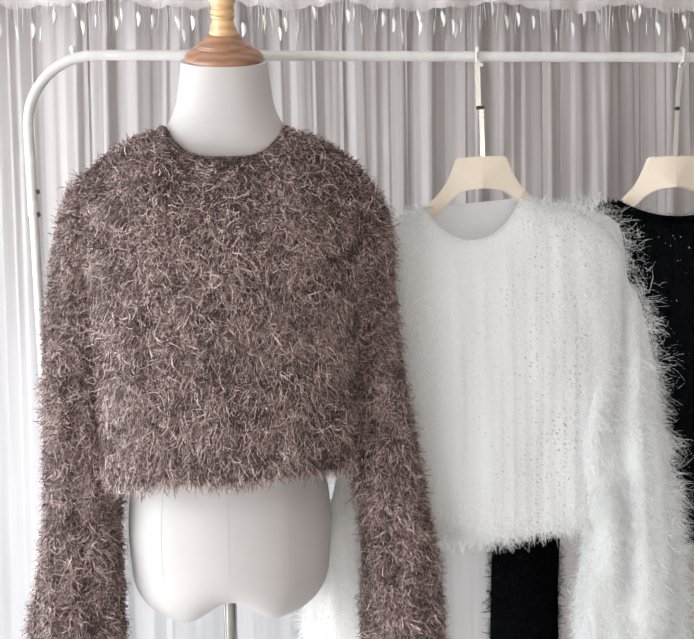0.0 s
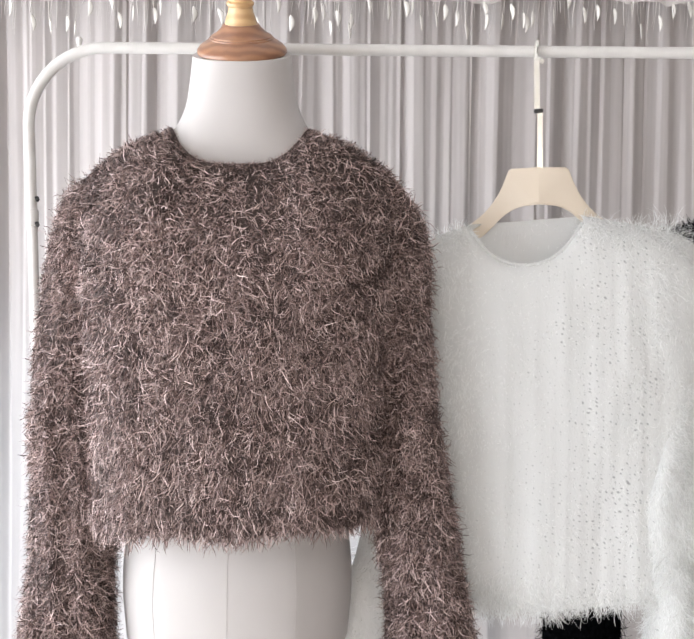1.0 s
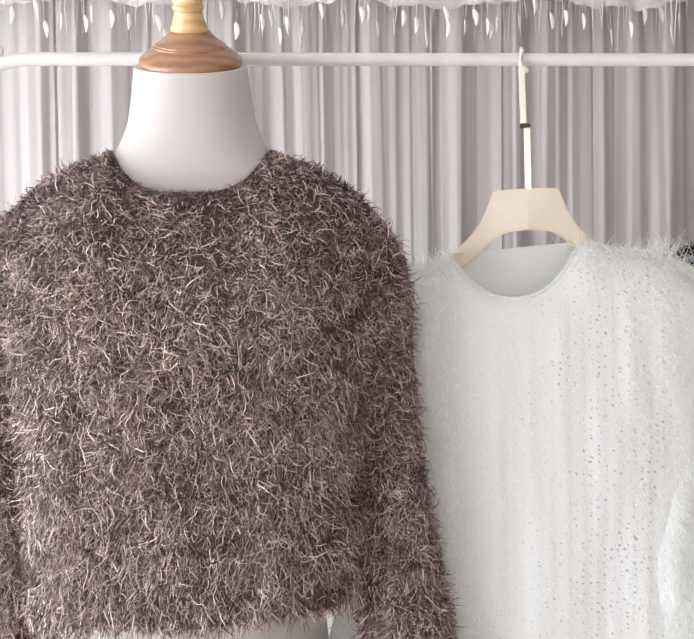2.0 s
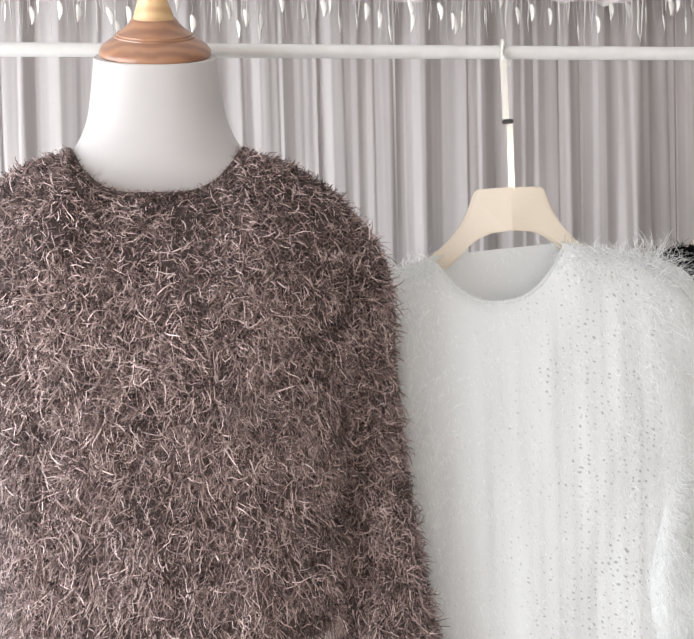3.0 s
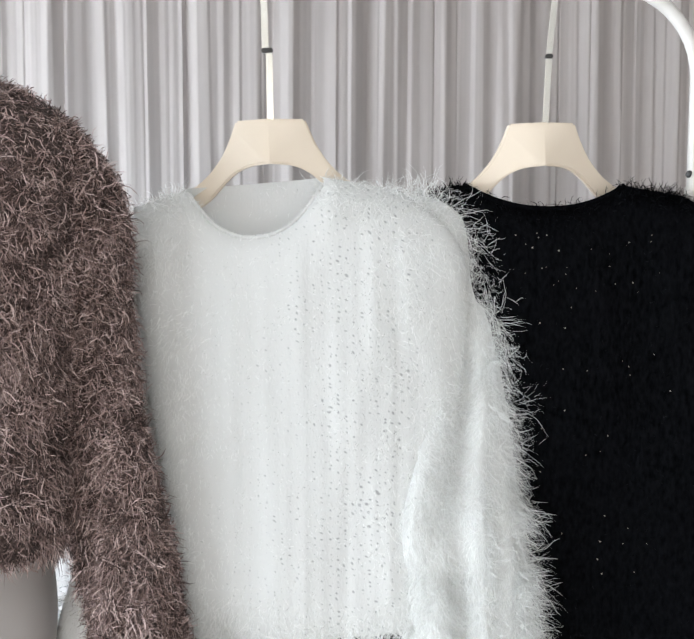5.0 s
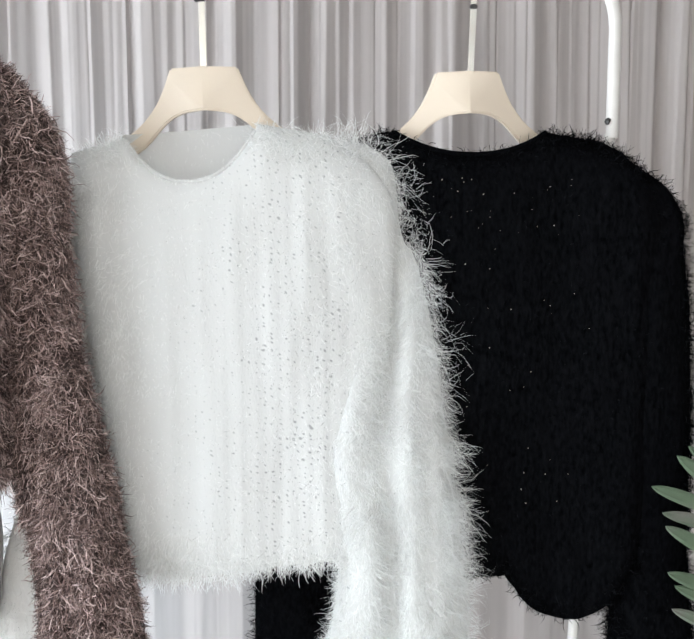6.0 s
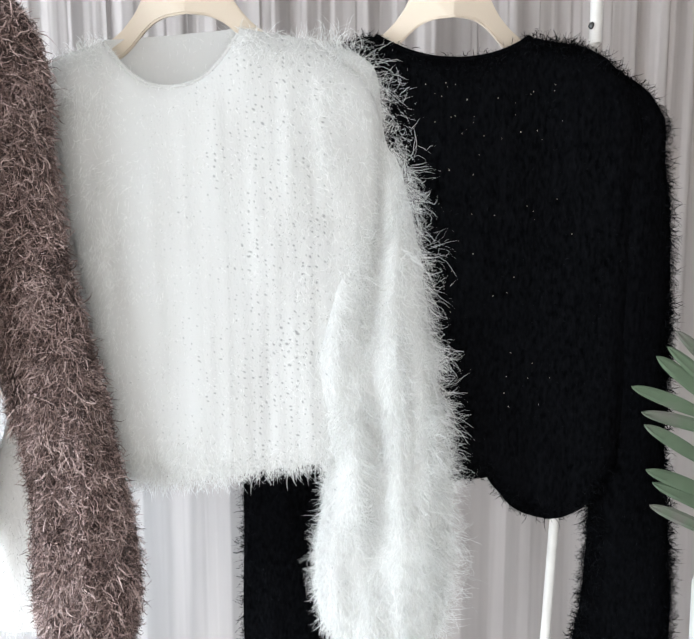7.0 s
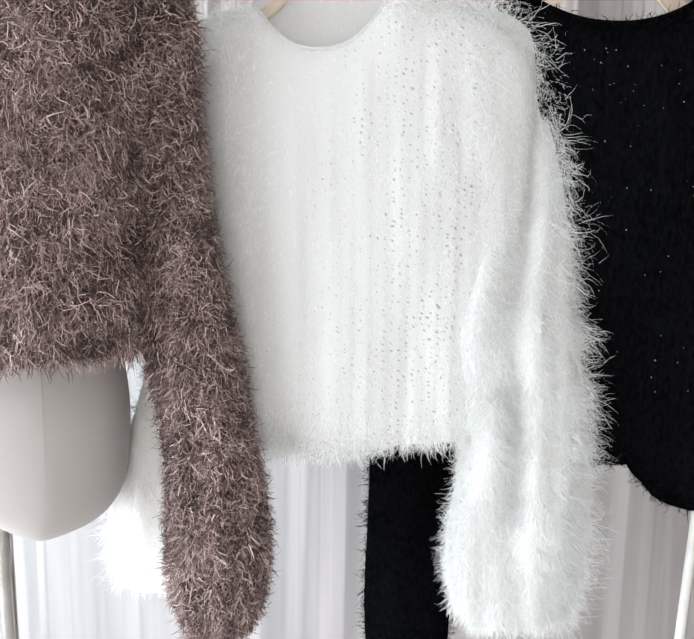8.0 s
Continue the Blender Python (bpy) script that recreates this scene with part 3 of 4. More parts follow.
def fur(ob, mat, per_m2, length, width, lift, droop, curl, seed, joints=5, back=0.35, clump=0.6, where=None, ragged=0.45, hang=None, lie=0.15):
    """Hairs of eyelash yarn that grow from a garment piece, as tapered ribbons, one mesh under it."""
    rng = np.random.RandomState(seed)
    me = ob.data
    me.calc_loop_triangles()
    co = np.zeros(len(me.vertices) * 3)
    me.vertices.foreach_get("co", co)
    co = co.reshape(-1, 3)
    tri = np.zeros(len(me.loop_triangles) * 3, int)
    me.loop_triangles.foreach_get("vertices", tri)
    a, b, c = (co[tri.reshape(-1, 3)[:, i]] for i in range(3))
    cr = np.cross(b - a, c - a)
    area = np.linalg.norm(cr, axis=1) / 2
    nor = unit(cr)
    weight = area * np.where(nor[:, 1] < 0.35, 1.0, back)
    n = int(per_m2 * weight.sum())
    pick = rng.choice(len(area), n, p=weight / weight.sum())
    r1, r2 = np.sqrt(rng.rand(n, 1)), rng.rand(n, 1)
    root = a[pick] * (1 - r1) + b[pick] * r1 * (1 - r2) + c[pick] * r1 * r2
    nrm = nor[pick]
    size = length * rng.uniform(0.55, 1.25, n)
    if where is not None:
        gain = where(root, nrm)
        keep = rng.rand(n) < np.clip(gain * 1.8, 0, 1)
        root, nrm, size = root[keep], nrm[keep], (size * np.clip(gain, 0.3, 1.3))[keep]
        n = len(root)
    down = np.array([0.0, 0.0, -1.0])
    droop = (droop * (hang(root) if hang else np.ones(n)))[:, None]
    size = size * (1 + 0.12 * swirl(root, 90, seed + 3)[:, 0])
    d = unit(lift * nrm + droop * down + clump * swirl(root, 45, seed + 1) + clump * 0.5 * swirl(root, 160, seed + 2) + curl * rng.normal(0, 0.6, (n, 3)))
    d = unit(d - lie * nrm * np.sum(d * nrm, 1, keepdims=True))
    bend = curl * rng.normal(0, 1, (n, 3))
    pts = [root - 0.001 * nrm]
    step = (size / (joints - 1))[:, None]
    for k in range(joints - 1):
        pts.append(pts[-1] + step * d)
        bend = 0.55 * bend + 0.6 * curl * rng.normal(0, 1, (n, 3))
        d = unit(d + bend * 0.8 * 4 / (joints - 1) + 0.28 * droop * down)
        into = np.sum(d * nrm, 1, keepdims=True)
        d = unit(d - lie * nrm * np.maximum(into, 0))
        d = unit(d - nrm * np.minimum(into + 0.05, 0))
    pts = np.stack(pts, 1)
    t = unit(pts[:, -1] - pts[:, 0])
    side = unit(np.cross(t, nrm + ragged * rng.normal(0, 1, (n, 3))))
    wid = width * rng.uniform(0.6, 1.3, n)
    taper = np.linspace(1.0, 0.6, joints)
    rows = 2 * (joints - 1) + 1
    v = np.zeros((n, rows, 3))
    for k in range(joints - 1):
        off = side * (wid * taper[k] / 2)[:, None]
        v[:, 2 * k], v[:, 2 * k + 1] = pts[:, k] - off, pts[:, k] + off
    v[:, -1] = pts[:, -1]
    base = (np.arange(n) * rows)[:, None]
    q = np.concatenate([base + np.array([[2 * k, 2 * k + 1, 2 * k + 3, 2 * k + 2]]) for k in range(joints - 2)])
    f = base + np.array([[rows - 3, rows - 2, rows - 1]])
    return part("fur", raw_mesh("fur", v.reshape(-1, 3), q, f), mat, ob, "long eyelash yarn hairs", "stuff", smooth=False)


def sweater_body(outline, yc, depth, neck, top_front, top_back, hem, nu=72, nv=54, rounding=2.4, wrinkle=0.004, seed=0, round_from=0.72, rib=0.0):
    """Front and back of a sweater, joined at the sides and shoulders. outline: (height share, left x, right x); neck: left x, right x
    and half depth of the neck's opening; top_front, top_back, hem: heights as functions of x."""
    bm = bmesh.new()
    hs = [o[0] for o in outline]
    def sheet(sign, top):
        grid = []
        for j in range(nv + 1):
            v = j / nv
            row = []
            x0, x1 = np.interp(v, hs, [o[1] for o in outline]), np.interp(v, hs, [o[2] for o in outline])
            for i in range(nu + 1):
                u = -1 + 2 * i / nu
                x = float((x0 + x1) / 2 + u * (x1 - x0) / 2)
                z = hem(x) + v * (top(x) - hem(x))
                prof = max(0.0, 1 - abs(u) ** rounding) ** (1 / rounding)
                at_neck = neck[2] * max(0.0, 1 - ((2 * x - neck[0] - neck[1]) / (neck[1] - neck[0])) ** 2) ** 0.5
                rise = max(0.0, (v - round_from) / (1 - round_from))
                d = at_neck + (depth(v) * prof - at_neck) * (1 - rise ** 2.2) ** 0.5
                w = prof * (1 - rise) * wrinkle * (noise.noise(Vector((x * 14, seed + sign, z * 5))) + 0.5 * noise.noise(Vector((x * 40, seed + sign, z * 9))))
                w += rib * prof * (1 - rise) * math.sin(2 * math.pi * (x + 0.004 * math.sin(5 * z)) / 0.019)
                row.append(bm.verts.new((x, yc(x) + sign * (d + w), z)))
            grid.append(row)
        for j in range(nv):
            for i in range(nu):
                bm.faces.new((grid[j][i], grid[j][i + 1], grid[j + 1][i + 1], grid[j + 1][i]))
    sheet(-1, top_front)
    sheet(1, top_back)
    bmesh.ops.remove_doubles(bm, verts=bm.verts, dist=0.0008)
    bmesh.ops.recalc_face_normals(bm, faces=bm.faces)
    return bm


def sleeve(points, flat=0.7, wrinkle=0.004, seed=0, sides=26, per=9, ridge=0.0):
    """A sleeve from shoulder to cuff: points of (x, y, z, radius)."""
    rows = smooth_path(points, per)
    bm = tube([r[:3] for r in rows], [r[3] for r in rows], sides, flat)
    for v in bm.verts:
        s = noise.noise(Vector((v.co.x * 30, v.co.y * 30 + seed, v.co.z * 6)))
        v.co.y += wrinkle * 1.5 * s
        v.co.x += wrinkle * s
        if ridge:
            sway = 0.012 * noise.noise(Vector((seed, 3.1, v.co.z * 5)))
            deep = ridge * min(1.0, max(0.0, (1.16 - v.co.z) / 0.12)) * (0.6 + 0.6 * noise.noise(Vector((v.co.x * 25, seed, v.co.z * 4))))
            v.co.y += deep * math.cos(2 * math.pi * (v.co.x + sway + 0.03 * (v.co.z - 1)) / 0.036)
    return bm


def neck_line(x0, x1, side, low, power=2.0):
    """Height of a neckline: from side height down to low between x0 and x1."""
    def f(x):
        u = (x - (x0 + x1) / 2) / ((x1 - x0) / 2)
        return low + (side - low) * min(1.0, abs(u)) ** power
    return f


def band(fn, x0, x1, y_of, radius, n=40):
    """A rolled knit edge along a neckline."""
    return tube([(x, y_of(x), fn(x)) for x in np.linspace(x0, x1, n)], radius, 8)


# the brown sweater on the dress form
def brown_sweater():
    root = thing("sweater", (FX, FY, 0.94), "fluffy brown eyelash-yarn cropped sweater worn by the dress form", "sweater", "fluffy sweaters")
    nx0, nx1 = FX - 0.0835, FX + 0.0835
    front, backn = neck_line(nx0, nx1, 1.412, 1.362, 3.4), neck_line(nx0, nx1, 1.414, 1.404)
    def shoulder(x):
        u = abs(x - FX)
        return 1.414 - 0.30 * max(0.0, u - 0.083) - 5.0 * max(0.0, u - 0.118) ** 2
    def top_f(x):
        return front(x) if nx0 < x < nx1 else shoulder(x)
    def top_b(x):
        return backn(x) if nx0 < x < nx1 else shoulder(x)
    def hem(x):
        return 0.940 + 0.04 * (x - FX) + 0.004 * math.sin(40 * x)
    def depth(v):
        return float(np.interp(v, [0, 0.3, 0.55, 0.8, 1.0], [0.118, 0.122, 0.124, 0.120, 0.110]))
    bm = sweater_body([(0, -0.224, 0.130), (0.3, -0.226, 0.134), (0.7, -0.238, 0.148), (0.9, -0.240, 0.154), (1.0, -0.226, 0.140)], lambda x: FY, depth, (nx0, nx1, 0.074), top_f, top_b, hem, seed=1, wrinkle=0.007)
    body = part("body", bm, M_BROWN, root)
    ls = part("sleeve", sleeve([(-0.185, FY, 1.345, 0.040), (-0.228, FY, 1.285, 0.046), (-0.244, FY, 1.18, 0.046), (-0.252, FY, 1.02, 0.050), (-0.256, FY + 0.005, 0.86, 0.050), (-0.264, FY + 0.01, 0.74, 0.062), (-0.268, FY + 0.01, 0.65, 0.058), (-0.268, FY + 0.01, 0.615, 0.040)], 0.85, seed=2, sides=44, ridge=0.006), M_BROWN, root)
    rs = part("sleeve", sleeve([(0.100, FY, 1.345, 0.040), (0.138, FY, 1.285, 0.047), (0.147, FY, 1.18, 0.043), (0.166, FY + 0.005, 1.02, 0.046), (0.190, FY + 0.012, 0.86, 0.048), (0.201, FY + 0.015, 0.74, 0.058), (0.202, FY + 0.015, 0.65, 0.055), (0.200, FY + 0.015, 0.600, 0.038)], 0.85, seed=3, sides=44, ridge=0.006), M_BROWN, root)
    loop = []
    for k in range(65):
        a = 2 * math.pi * k / 64
        x, y = FX + 0.0885 * math.cos(a), FY + 0.079 * math.sin(a)
        loop.append((x, y, (front if y < FY else backn)(x) + 0.001))
    nb = part("neckband", tube(loop, 0.0026, 8), M_BROWN, root, "dark brown knit neckband")
    fur(nb, M_BROWN_FUR, 520000, 0.0075, 0.0008, 0.8, 0.5, 0.9, 27, 4, 1.0, 0.3)
    def collar(p, n):
        near = np.hypot((p[:, 0] - FX) / 0.088, (p[:, 1] - FY) / 0.080)
        ring = np.where(p[:, 2] > 1.34, np.clip((near - 0.95) / 0.30 + 0.45, 0.45, 1.0), 1.0)
        return ring * np.interp(p[:, 2], [1.22, 1.36], [1.0, 0.72])
    def flow(p):
        return np.interp(p[:, 2], [0.94, 1.12, 1.28, 1.40], [2.0, 1.4, 0.75, 0.6])
    # a dense short pile, darkened for the shade in the gaps, then the long curled hairs over it, then single stray ones
    fur(body, M_BROWN_PILE_SHADED, 175000, 0.0125, 0.00130, 0.45, 0.75, 1.25, 19, 4, 0.05, 0.40, None, 0.5, flow, 0.25)
    fur(body, M_BROWN_FUR, 225000, 0.0235, 0.00112, 0.42, 1.0, 1.15, 20, 5, 0.06, 0.55, collar, 0.6, flow, 0.4)
    fur(body, M_BROWN_FUR, 20000, 0.020, 0.00050, 0.60, 0.45, 1.0, 23, 5, 0.2, 0.35, collar)
    for k, o in enumerate((ls, rs)):
        fur(o, M_BROWN_PILE_SHADED, 190000, 0.0125, 0.00130, 0.45, 0.80, 1.25, 51 + k, 4, 0.08, 0.40, None, 0.5, None, 0.25)
        fur(o, M_BROWN_FUR, 225000, 0.0215, 0.00112, 0.42, 1.0, 1.15, 21 + k, 5, 0.18, 0.55, None, 0.6, None, 0.3)
        fur(o, M_BROWN_FUR, 30000, 0.018, 0.00050, 0.70, 0.30, 1.0, 24 + k, 5, 0.4, 0.35)


brown_sweater()


# the white sweater on its hanger
def white_sweater():
    root = thing("sweater", (0.35, 1.45, 0.81), "fluffy white eyelash-yarn cropped sweater hanging from a cream hanger", "sweater", "fluffy sweaters")
    nx0, nx1 = 0.246, 0.394
    front = neck_line(nx0, nx1, 1.312, 1.253, 2.2)
    def shoulder(x):
        if x < nx0:
            return 1.304 - 0.32 * (nx0 - x)
        return 1.318 - 0.16 * (x - nx1) - 1.3 * max(0.0, x - 0.47) ** 2
    def top_f(x):
        if nx0 < x < nx1:
            return front(x) - 0.009 * max(0, (0.32 - x) / (0.32 - nx0))
        return shoulder(x)
    def top_b(x):
        if nx0 < x < nx1:
            return 1.304 + 0.012 * (x - nx0) / (nx1 - nx0) + 0.002
        return shoulder(x)
    def hem(x):
        return 0.814 + 0.006 * math.sin(16 * x)
    def depth(v):
        return float(np.interp(v, [0, 0.5, 1.0], [0.030, 0.034, 0.034]))
    def middle(x):
        return 1.45 + 0.13 * max(0.0, 0.34 - x)
    bm = sweater_body([(0, 0.240, 0.520), (0.2, 0.228, 0.530), (0.6, 0.198, 0.548), (0.84, 0.186, 0.553), (0.90, 0.186, 0.547), (0.95, 0.186, 0.526), (1.0, 0.188, 0.475)], middle, depth, (nx0, nx1, 0.020), top_f, top_b, hem, nu=150, seed=5, rib=0.0003, wrinkle=0.006, round_from=0.82, rounding=3.6)
    body = part("body", bm, M_WHITE, root)
    arm = [(0.450, 1.464, 1.282, 0.020), (0.514, 1.458, 1.259, 0.036), (0.537, 1.459, 1.203, 0.043), (0.544, 1.455, 1.130, 0.047), (0.548, 1.451, 1.070, 0.052), (0.541, 1.445, 1.005, 0.064), (0.538, 1.439, 0.955, 0.074), (0.543, 1.437, 0.910, 0.074), (0.553, 1.436, 0.868, 0.069),
           (0.557, 1.436, 0.808, 0.072), (0.555, 1.436, 0.739, 0.078), (0.552, 1.436, 0.680, 0.081), (0.554, 1.436, 0.625, 0.074), (0.556, 1.436, 0.590, 0.054)]
    bm = sleeve(arm, 0.42, 0.005, 6, 88, 12, 0.0028)
    # the empty arm hangs in two long rolls with a hollow between them, and is kinked at the elbow
    zs, cs, rads = [q[2] for q in arm][::-1], [q[0] for q in arm][::-1], [q[3] for q in arm][::-1]
    for v in bm.verts:
        u = (v.co.x - float(np.interp(v.co.z, zs, cs))) / float(np.interp(v.co.z, zs, rads))
        on = min(1.0, max(0.0, (1.19 - v.co.z) / 0.10)) * min(1.0, max(0.2, (v.co.z - 0.60) / 0.15))
        lean = 0.30 * float(np.interp(v.co.z, [0.85, 1.10], [0.0, 1.0]))
        hollow = math.exp(-((u + 0.22 - lean) / 0.24) ** 2) - 0.55 * math.exp(-((u + 0.66) / 0.22) ** 2) - 0.35 * math.exp(-((u - 0.35) / 0.30) ** 2)
        kink = 0.5 * math.exp(-((v.co.z - 0.885 + 0.25 * (v.co.x - 0.50)) / 0.018) ** 2) * math.exp(-((u + 0.55) / 0.35) ** 2)
        if v.co.y < 1.452:
            v.co.y += on * 0.012 * (hollow + kink)
    rs = part("sleeve", bm, M_WHITE, root)
    ls = part("sleeve", sleeve([(0.222, 1.46, 1.245, 0.034), (0.196, 1.482, 1.19, 0.042), (0.185, 1.492, 1.05, 0.045), (0.166, 1.496, 0.90, 0.050), (0.138, 1.50, 0.76, 0.059), (0.120, 1.50, 0.67, 0.066), (0.115, 1.50, 0.607, 0.052)], 0.45, 0.005, 7, 40, 10, 0.003), M_FLUFF, root)
    nb = part("neckband", band(lambda x: top_f(x) + 0.0005, nx0 + 0.002, nx1 - 0.002, lambda x: middle(x) - 0.020 * max(0.0, 1 - ((x - 0.32) / 0.074) ** 2) ** 0.5, 0.0022), M_WHITE, root, "rolled white knit neckband")
    fur(nb, M_WHITE_FUR, 250000, 0.006, 0.0006, 0.6, 0.5, 0.8, 34, 4, 1.0, 0.3, None, 0.2)
    def body_mask(p, n):
        edge = np.clip((p[:, 0] - 0.42) / 0.10, 0, 1)
        hemward = np.clip((0.87 - p[:, 2]) / 0.06, 0, 1)
        topward = np.clip((p[:, 2] - 1.26) / 0.04, 0, 1) * ((p[:, 0] > 0.40) | (p[:, 0] < 0.262))
        topward = np.maximum(topward, 0.6 * np.clip((p[:, 0] - 0.44) / 0.06, 0, 1) * np.clip((p[:, 2] - 1.05) / 0.12, 0, 1))
        side = np.clip((0.27 - p[:, 0]) / 0.05, 0, 1)
        return 0.36 + np.maximum(np.maximum(0.95 * hemward, 0.95 * topward), np.maximum(edge * 0.5, side * 0.4))
    fur(body, M_WHITE_FUR, 150000, 0.019, 0.00060, 0.40, 0.95, 0.75, 31, 5, 0.12, 0.35, body_mask, 0.3)
    def hem_fringe(p, n):
        return np.clip((0.838 - p[:, 2]) / 0.02, 0, 1)
    fur(body, M_WHITE_FUR, 220000, 0.026, 0.00072, 0.60, 0.9, 1.0, 37, 5, 0.8, 0.4, hem_fringe, 0.4)
    def crest(p, n):
        line = np.array([shoulder(x) for x in p[:, 0]])
        out = (p[:, 0] < nx0 + 0.01) | (p[:, 0] > nx1 - 0.01)
        return np.where(out, np.clip((p[:, 2] - line + 0.035) / 0.02, 0, 1), 0.0)
    fur(body, M_WHITE_FUR, 150000, 0.020, 0.00060, 0.7, 0.15, 0.95, 36, 5, 1.0, 0.5, crest, 0.3)
    def sleeve_mask(p, n):
        return 0.50 + 0.80 * np.clip((np.maximum(np.abs(n[:, 0]), n[:, 2]) - 0.35) / 0.4, 0, 1)
    fur(rs, M_WHITE_FUR, 200000, 0.022, 0.00065, 0.42, 1.05, 0.75, 32, 5, 0.12, 0.5, None, 0.4)
    def outer_edge(p, n):
        return 1.25 * np.clip((np.maximum(n[:, 0], 0.9 * n[:, 2]) - 0.10) / 0.5, 0, 1) + 0.7 * np.clip((-n[:, 0] - 0.5) / 0.4, 0, 1) * (p[:, 2] < 0.83)
    fur(rs, M_WHITE_FUR, 185000, 0.034, 0.00062, 0.70, 0.50, 0.80, 38, 6, 1.0, 0.36, outer_edge, 0.4)
    fur(ls, M_WHITE_FUR, 90000, 0.024, 0.00055, 0.60, 0.7, 0.80, 33, 5, 0.25, 0.4, sleeve_mask, 0.3)


white_sweater()


# the black sweater on its hanger
def black_sweater():
    root = thing("sweater", (0.67, 1.47, 0.77), "fluffy black eyelash-yarn cropped sweater hanging from a cream hanger", "sweater", "fluffy sweaters")
    nx0, nx1 = 0.548, 0.735
    front = neck_line(nx0, nx1, 1.312, 1.284, 2.2)
    def shoulder(x):
        if x < nx0:
            return 1.312 - 0.2 * (nx0 - x)
        return 1.312 - 0.20 * (x - nx1) - 0.34 * max(0.0, x - 0.795)
    def top_f(x):
        return front(x) if nx0 < x < nx1 else shoulder(x)
    def top_b(x):
        return front(x) - 0.004 if nx0 < x < nx1 else shoulder(x)
    def hem(x):
        return 0.783 - 0.054 * max(0.0, 1 - ((x - 0.759) / 0.066) ** 2) ** 0.6
    def depth(v):
        return float(np.interp(v, [0, 0.5, 1.0], [0.026, 0.032, 0.032]))
    bm = sweater_body([(0, 0.575, 0.848), (0.3, 0.565, 0.868), (0.7, 0.525, 0.866), (0.88, 0.508, 0.872), (0.95, 0.502, 0.862), (1.0, 0.502, 0.820)], lambda x: 1.47 - 0.3 * max(0.0, min(x, 0.83) - 0.74), depth, (nx0, nx1, 0.018), top_f, top_b, hem, seed=8, wrinkle=0.006, round_from=0.82)
    body = part("body", bm, M_BLACK, root)
    rs = part("sleeve", sleeve([(0.785, 1.457, 1.272, 0.018), (0.834, 1.450, 1.240, 0.030), (0.859, 1.447, 1.208, 0.035), (0.859, 1.447, 1.165, 0.038), (0.860, 1.448, 1.10, 0.046), (0.862, 1.450, 0.96, 0.051), (0.868, 1.452, 0.82, 0.047), (0.873, 1.455, 0.70, 0.053), (0.874, 1.455, 0.60, 0.060), (0.869, 1.455, 0.54, 0.062), (0.869, 1.455, 0.515, 0.045)], 0.5, 0.004, 9), M_BLACK, root)
    ls = part("sleeve", sleeve([(0.572, 1.475, 1.286, 0.020), (0.548, 1.485, 1.262, 0.034), (0.515, 1.505, 1.20, 0.044), (0.491, 1.54, 1.08, 0.048), (0.470, 1.58, 0.94, 0.050), (0.452, 1.62, 0.80, 0.056), (0.447, 1.64, 0.68, 0.059), (0.447, 1.64, 0.50, 0.060), (0.447, 1.64, 0.41, 0.054)], 0.45, 0.004, 10), M_BLACK, root)
    nb = part("neckband", band(lambda x: front(x) + 0.001, nx0 + 0.002, nx1 - 0.002, lambda x: 1.47 - 0.018 * max(0.0, 1 - ((x - 0.6415) / 0.0935) ** 2) ** 0.5, 0.003), M_BLACK, root, "rolled black knit neckband")
    def rim(p, n):
        return 0.12 + 1.1 * np.clip((np.maximum(np.abs(n[:, 0]), np.abs(n[:, 2])) - 0.4) / 0.4, 0, 1)
    for k, (o, b) in enumerate(((body, 0.25), (rs, 0.6), (ls, 0.6), (nb, 1.0))):
        fur(o, M_BLACK_FUR, 95000, 0.017 if o is not nb else 0.011, 0.00080, 0.9, 0.20, 1.3, 40 + k, 5, b, 0.4, rim)
    def crest(p, n):
        line = np.array([min(top_f(x), top_b(x)) for x in p[:, 0]])
        low = np.array([hem(x) for x in p[:, 0]])
        rim_low = np.clip((low + 0.03 - p[:, 2]) / 0.02, 0, 1)
        return np.maximum(rim_low, np.clip((p[:, 2] - line + 0.03) / 0.02, 0, 1) * np.where((p[:, 0] > nx0) & (p[:, 0] < nx1), 0.55, 1.0))
    fur(body, M_BLACK_FUR, 150000, 0.016, 0.00080, 0.9, 0.05, 1.3, 46, 5, 1.0, 0.4, crest)
    def outer(p, n):
        return 1.2 * np.clip((np.maximum(np.abs(n[:, 0]), n[:, 2]) - 0.45) / 0.3, 0, 1)
    fur(rs, M_BLACK_FUR, 170000, 0.017, 0.00085, 0.8, 0.3, 1.5, 47, 5, 1.0, 0.4, outer)
    # small pale beads stand for sparkling glints on the black pile
    rng = np.random.RandomState(77)
    bits = bmesh.new()
    for _ in range(95):
        x, z = rng.uniform(0.60, 0.84), 1.26 - 0.40 * rng.rand() ** 1.6
        bmesh.ops.create_icosphere(bits, subdivisions=1, radius=rng.uniform(0.0003, 0.0008), matrix=Matrix.Translation((x, 1.4395 - rng.uniform(0.0, 0.008), z)))
    part("sparkle_flecks", bits, M_SPARKLE, body, "tiny pale flecks that stand for sparkle in the pile", "stuff")


black_sweater()


# ---------------------------------------------------------------- plant
PLANT = (1.040, 1.30)


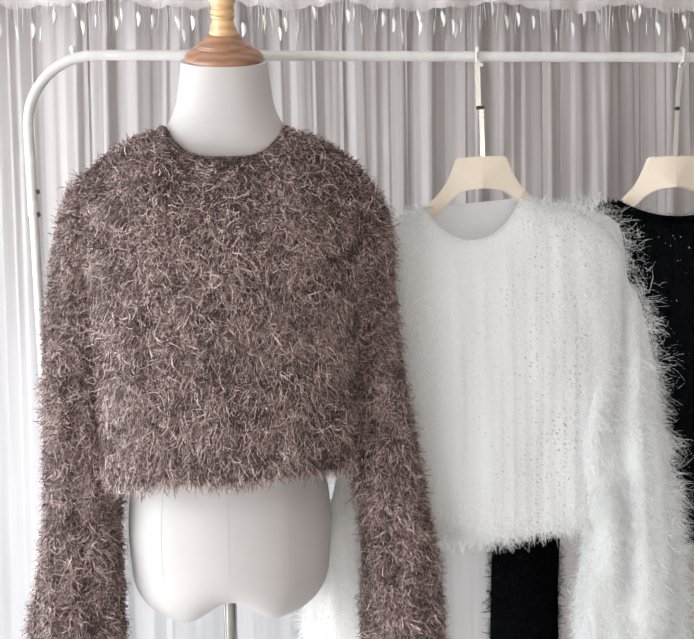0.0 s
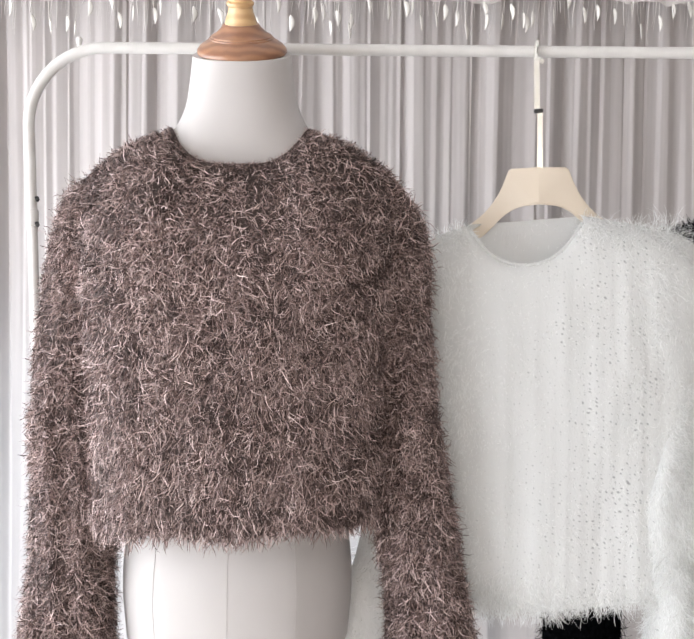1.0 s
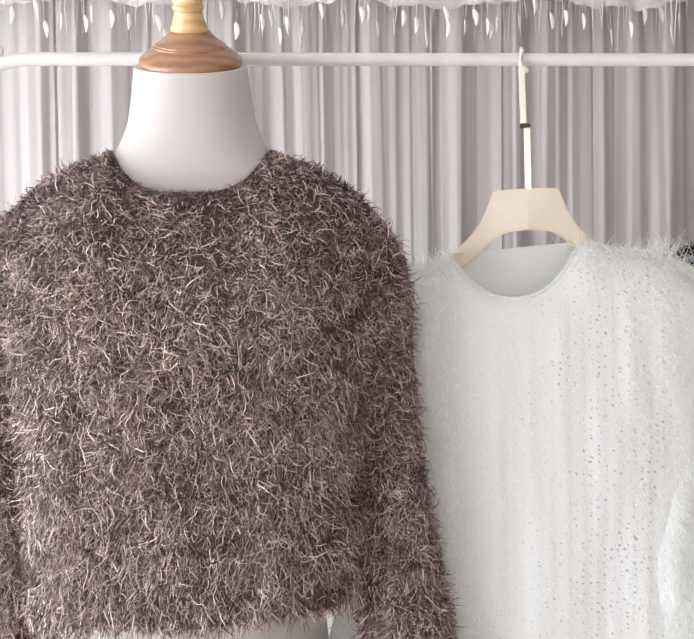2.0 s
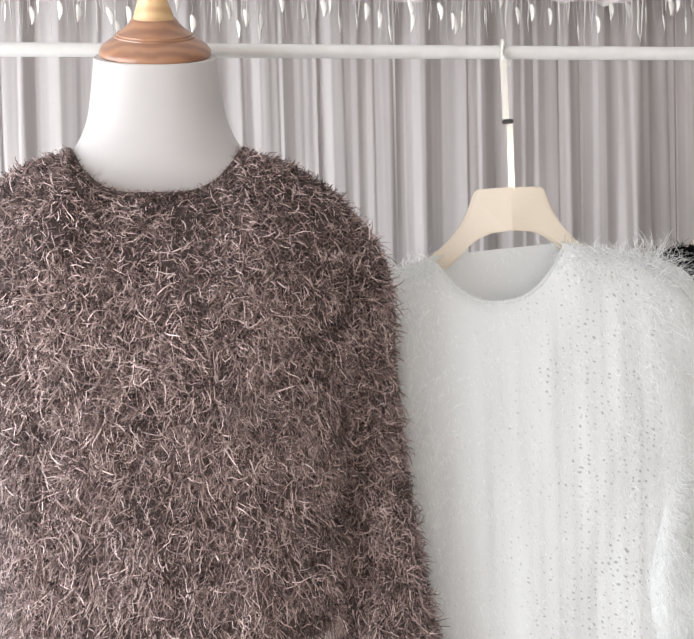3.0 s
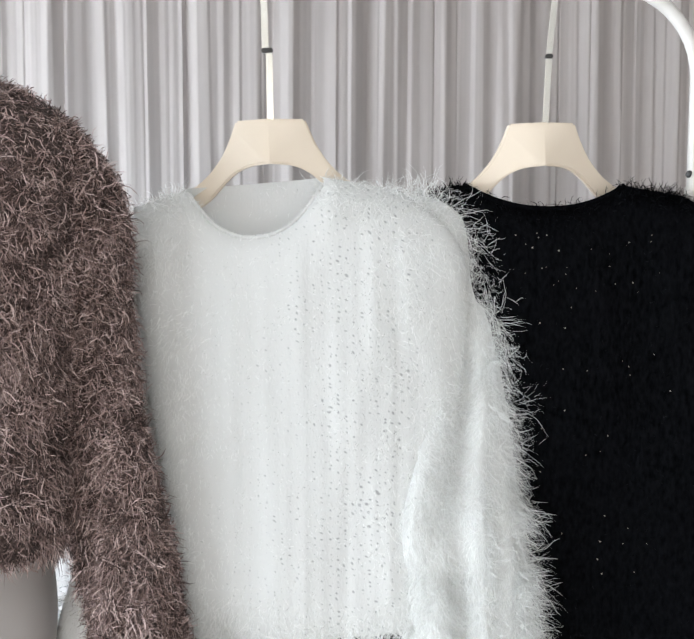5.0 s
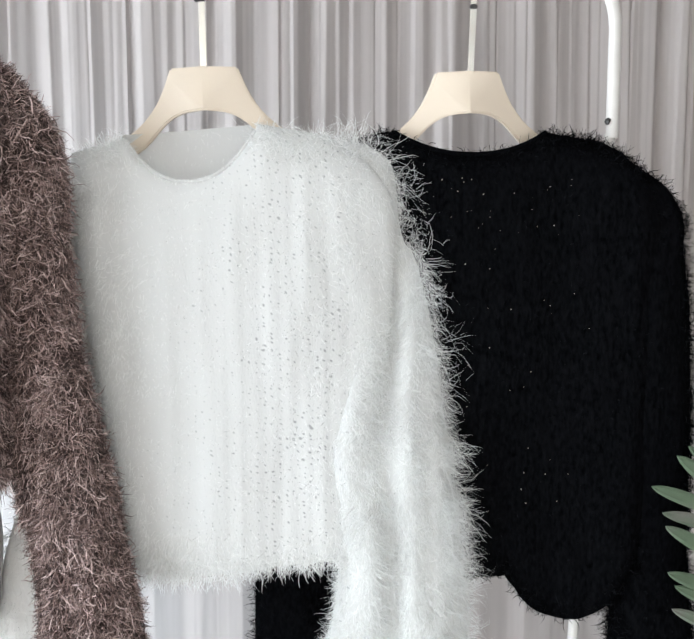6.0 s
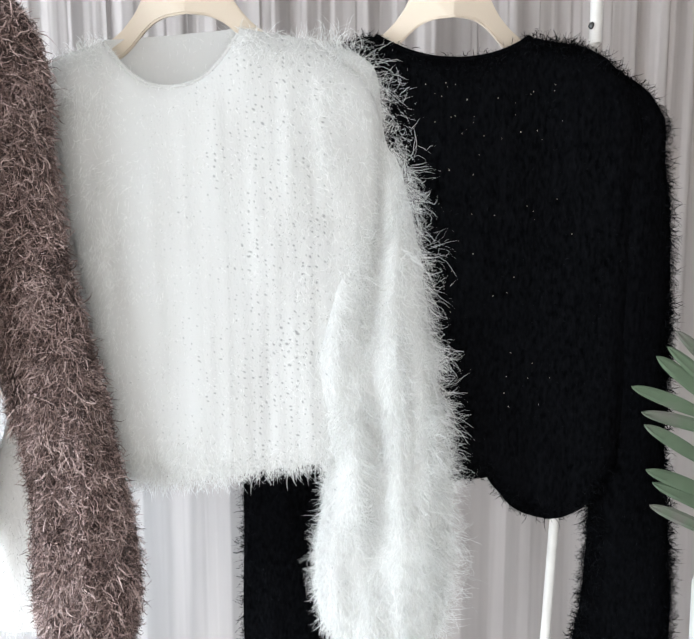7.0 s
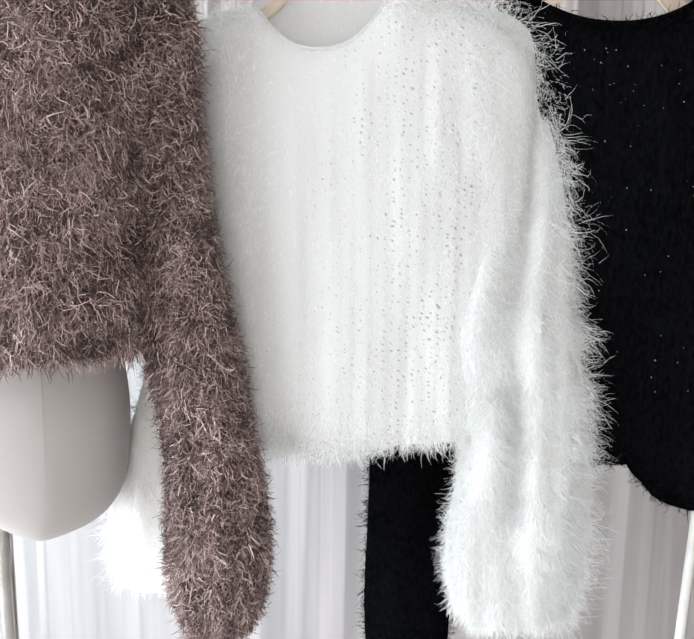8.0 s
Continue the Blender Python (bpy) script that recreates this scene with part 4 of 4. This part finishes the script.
def leaflet(tip, base, width, droop):
    """A long blunt leaf blade, slightly folded along its midrib and thickened."""
    bm = bmesh.new()
    tip, base = Vector(tip), Vector(base)
    d = tip - base
    side = d.cross(Vector((0, 1, 0))).normalized()
    out = d.cross(side).normalized()
    if out.y > 0:
        out = -out
    rows = []
    for k in range(15):
        t = 1 - (1 - k / 14) ** 1.5
        w = width * (0.30 + 0.70 * min(1.0, t / 0.45) ** 0.8) * max(0.02, 1 - max(0.0, (t - 0.55) / 0.45) ** 2.4) ** 0.55
        c = base + d * t + Vector((0, 0, -droop * 4 * (t - 0.5) ** 2 + droop))
        row = []
        for s, h in ((-1, 0.0), (-0.55, 0.0018), (0, 0.0006), (0.55, 0.0018), (1, 0.0)):
            row.append(c + side * (s * w) + out * (h + 0.0015))
        for s, h in ((0.6, -0.0004), (0, -0.0012), (-0.6, -0.0004)):
            row.append(c + side * (s * w) + out * (h + 0.0005))
        rows.append(row)
    return rings_mesh(bm, rows)


def plant():
    root = thing("potted_plant", (PLANT[0], PLANT[1], 0), "tall green plant with long blunt leaflets in a tall white planter", "plant")
    px, py = PLANT
    part("pot", lathe([(0.126, 0.0), (0.134, 0.008), (0.138, 0.35), (0.139, 0.665), (0.136, 0.674), (0.128, 0.674), (0.125, 0.65), (0.02, 0.645)], (px, py, 0), 48), M_POT, root, "tall white glazed planter")
    part("soil", lathe([(0.02, 0.646), (0.124, 0.652), (0.06, 0.662), (0.01, 0.665)], (px, py, 0), 24), M_SOIL, root, "dark potting soil")
    rng = random.Random(3)

    def frond_at(bx, by, tx, ty, low, high):
        path = smooth_path([(px + bx, py + by, 0.655), (px + bx + 0.2 * tx, py + by + 0.3 * ty, 0.71), (px + bx + 0.85 * tx, py + by + 0.8 * ty, low), (px + tx, py + ty, high + 0.03)], 12)
        return path, part("frond", tube(path, list(np.linspace(0.006, 0.0022, len(path))), 8), M_STEM, root, "green leaf stalk")
    # the frond before the black sleeve: tip x, tip height, slope of the blade in degrees
    path, frond = frond_at(0.0, 0.02, -0.085, 0.03, 0.78, 0.93)
    for tip_x, tip_z, slope in ((0.865, 0.982, 42), (0.852, 0.966, 40), (0.841, 0.955, 38), (0.815, 0.921, 24), (0.831, 0.889, 18), (0.829, 0.878, 33), (0.833, 0.826, 26), (0.848, 0.805, 28), (0.845, 0.779, 28)):
        ln = 0.125 + rng.uniform(-0.006, 0.006)
        a = radians(slope)
        part("leaflet", leaflet((tip_x, py + 0.03 + rng.uniform(-0.008, 0.008), tip_z), (tip_x + ln * math.cos(a), py + 0.048, tip_z - ln * math.sin(a)), rng.uniform(0.0072, 0.0086), 0.002), M_LEAF, frond)
        b = Vector((tip_x + ln * math.cos(a), py + 0.048, tip_z - ln * math.sin(a)))
        part("leaflet", leaflet(b + Vector((0.11, 0.0, 0.075)), b, rng.uniform(0.0072, 0.0086), 0.002), M_LEAF, frond)
    for bx, by, tx, ty, low, high, n in ((0.03, 0.02, 0.12, 0.12, 0.78, 1.05, 9), (-0.02, -0.03, 0.09, -0.12, 0.76, 0.98, 8)):
        path, frond = frond_at(bx, by, tx, ty, low, high)
        for k in range(n):
            z = low + (high - low) * k / (n - 1) + rng.uniform(-0.006, 0.006)
            b = min(path, key=lambda q: abs(q[2] - z))
            b = (b[0], b[1], z)
            for sgn in (-1, 1):
                ln = rng.uniform(0.092, 0.108) + 0.022 * k / n
                a = radians(26 + 20 * k / n + rng.uniform(-4, 4))
                tipv = (b[0] + sgn * ln * math.cos(a), b[1] + rng.uniform(-0.03, 0.01), b[2] + ln * math.sin(a))
                part("leaflet", leaflet(tipv, b, rng.uniform(0.0072, 0.0086), 0.006), M_LEAF, frond)


plant()
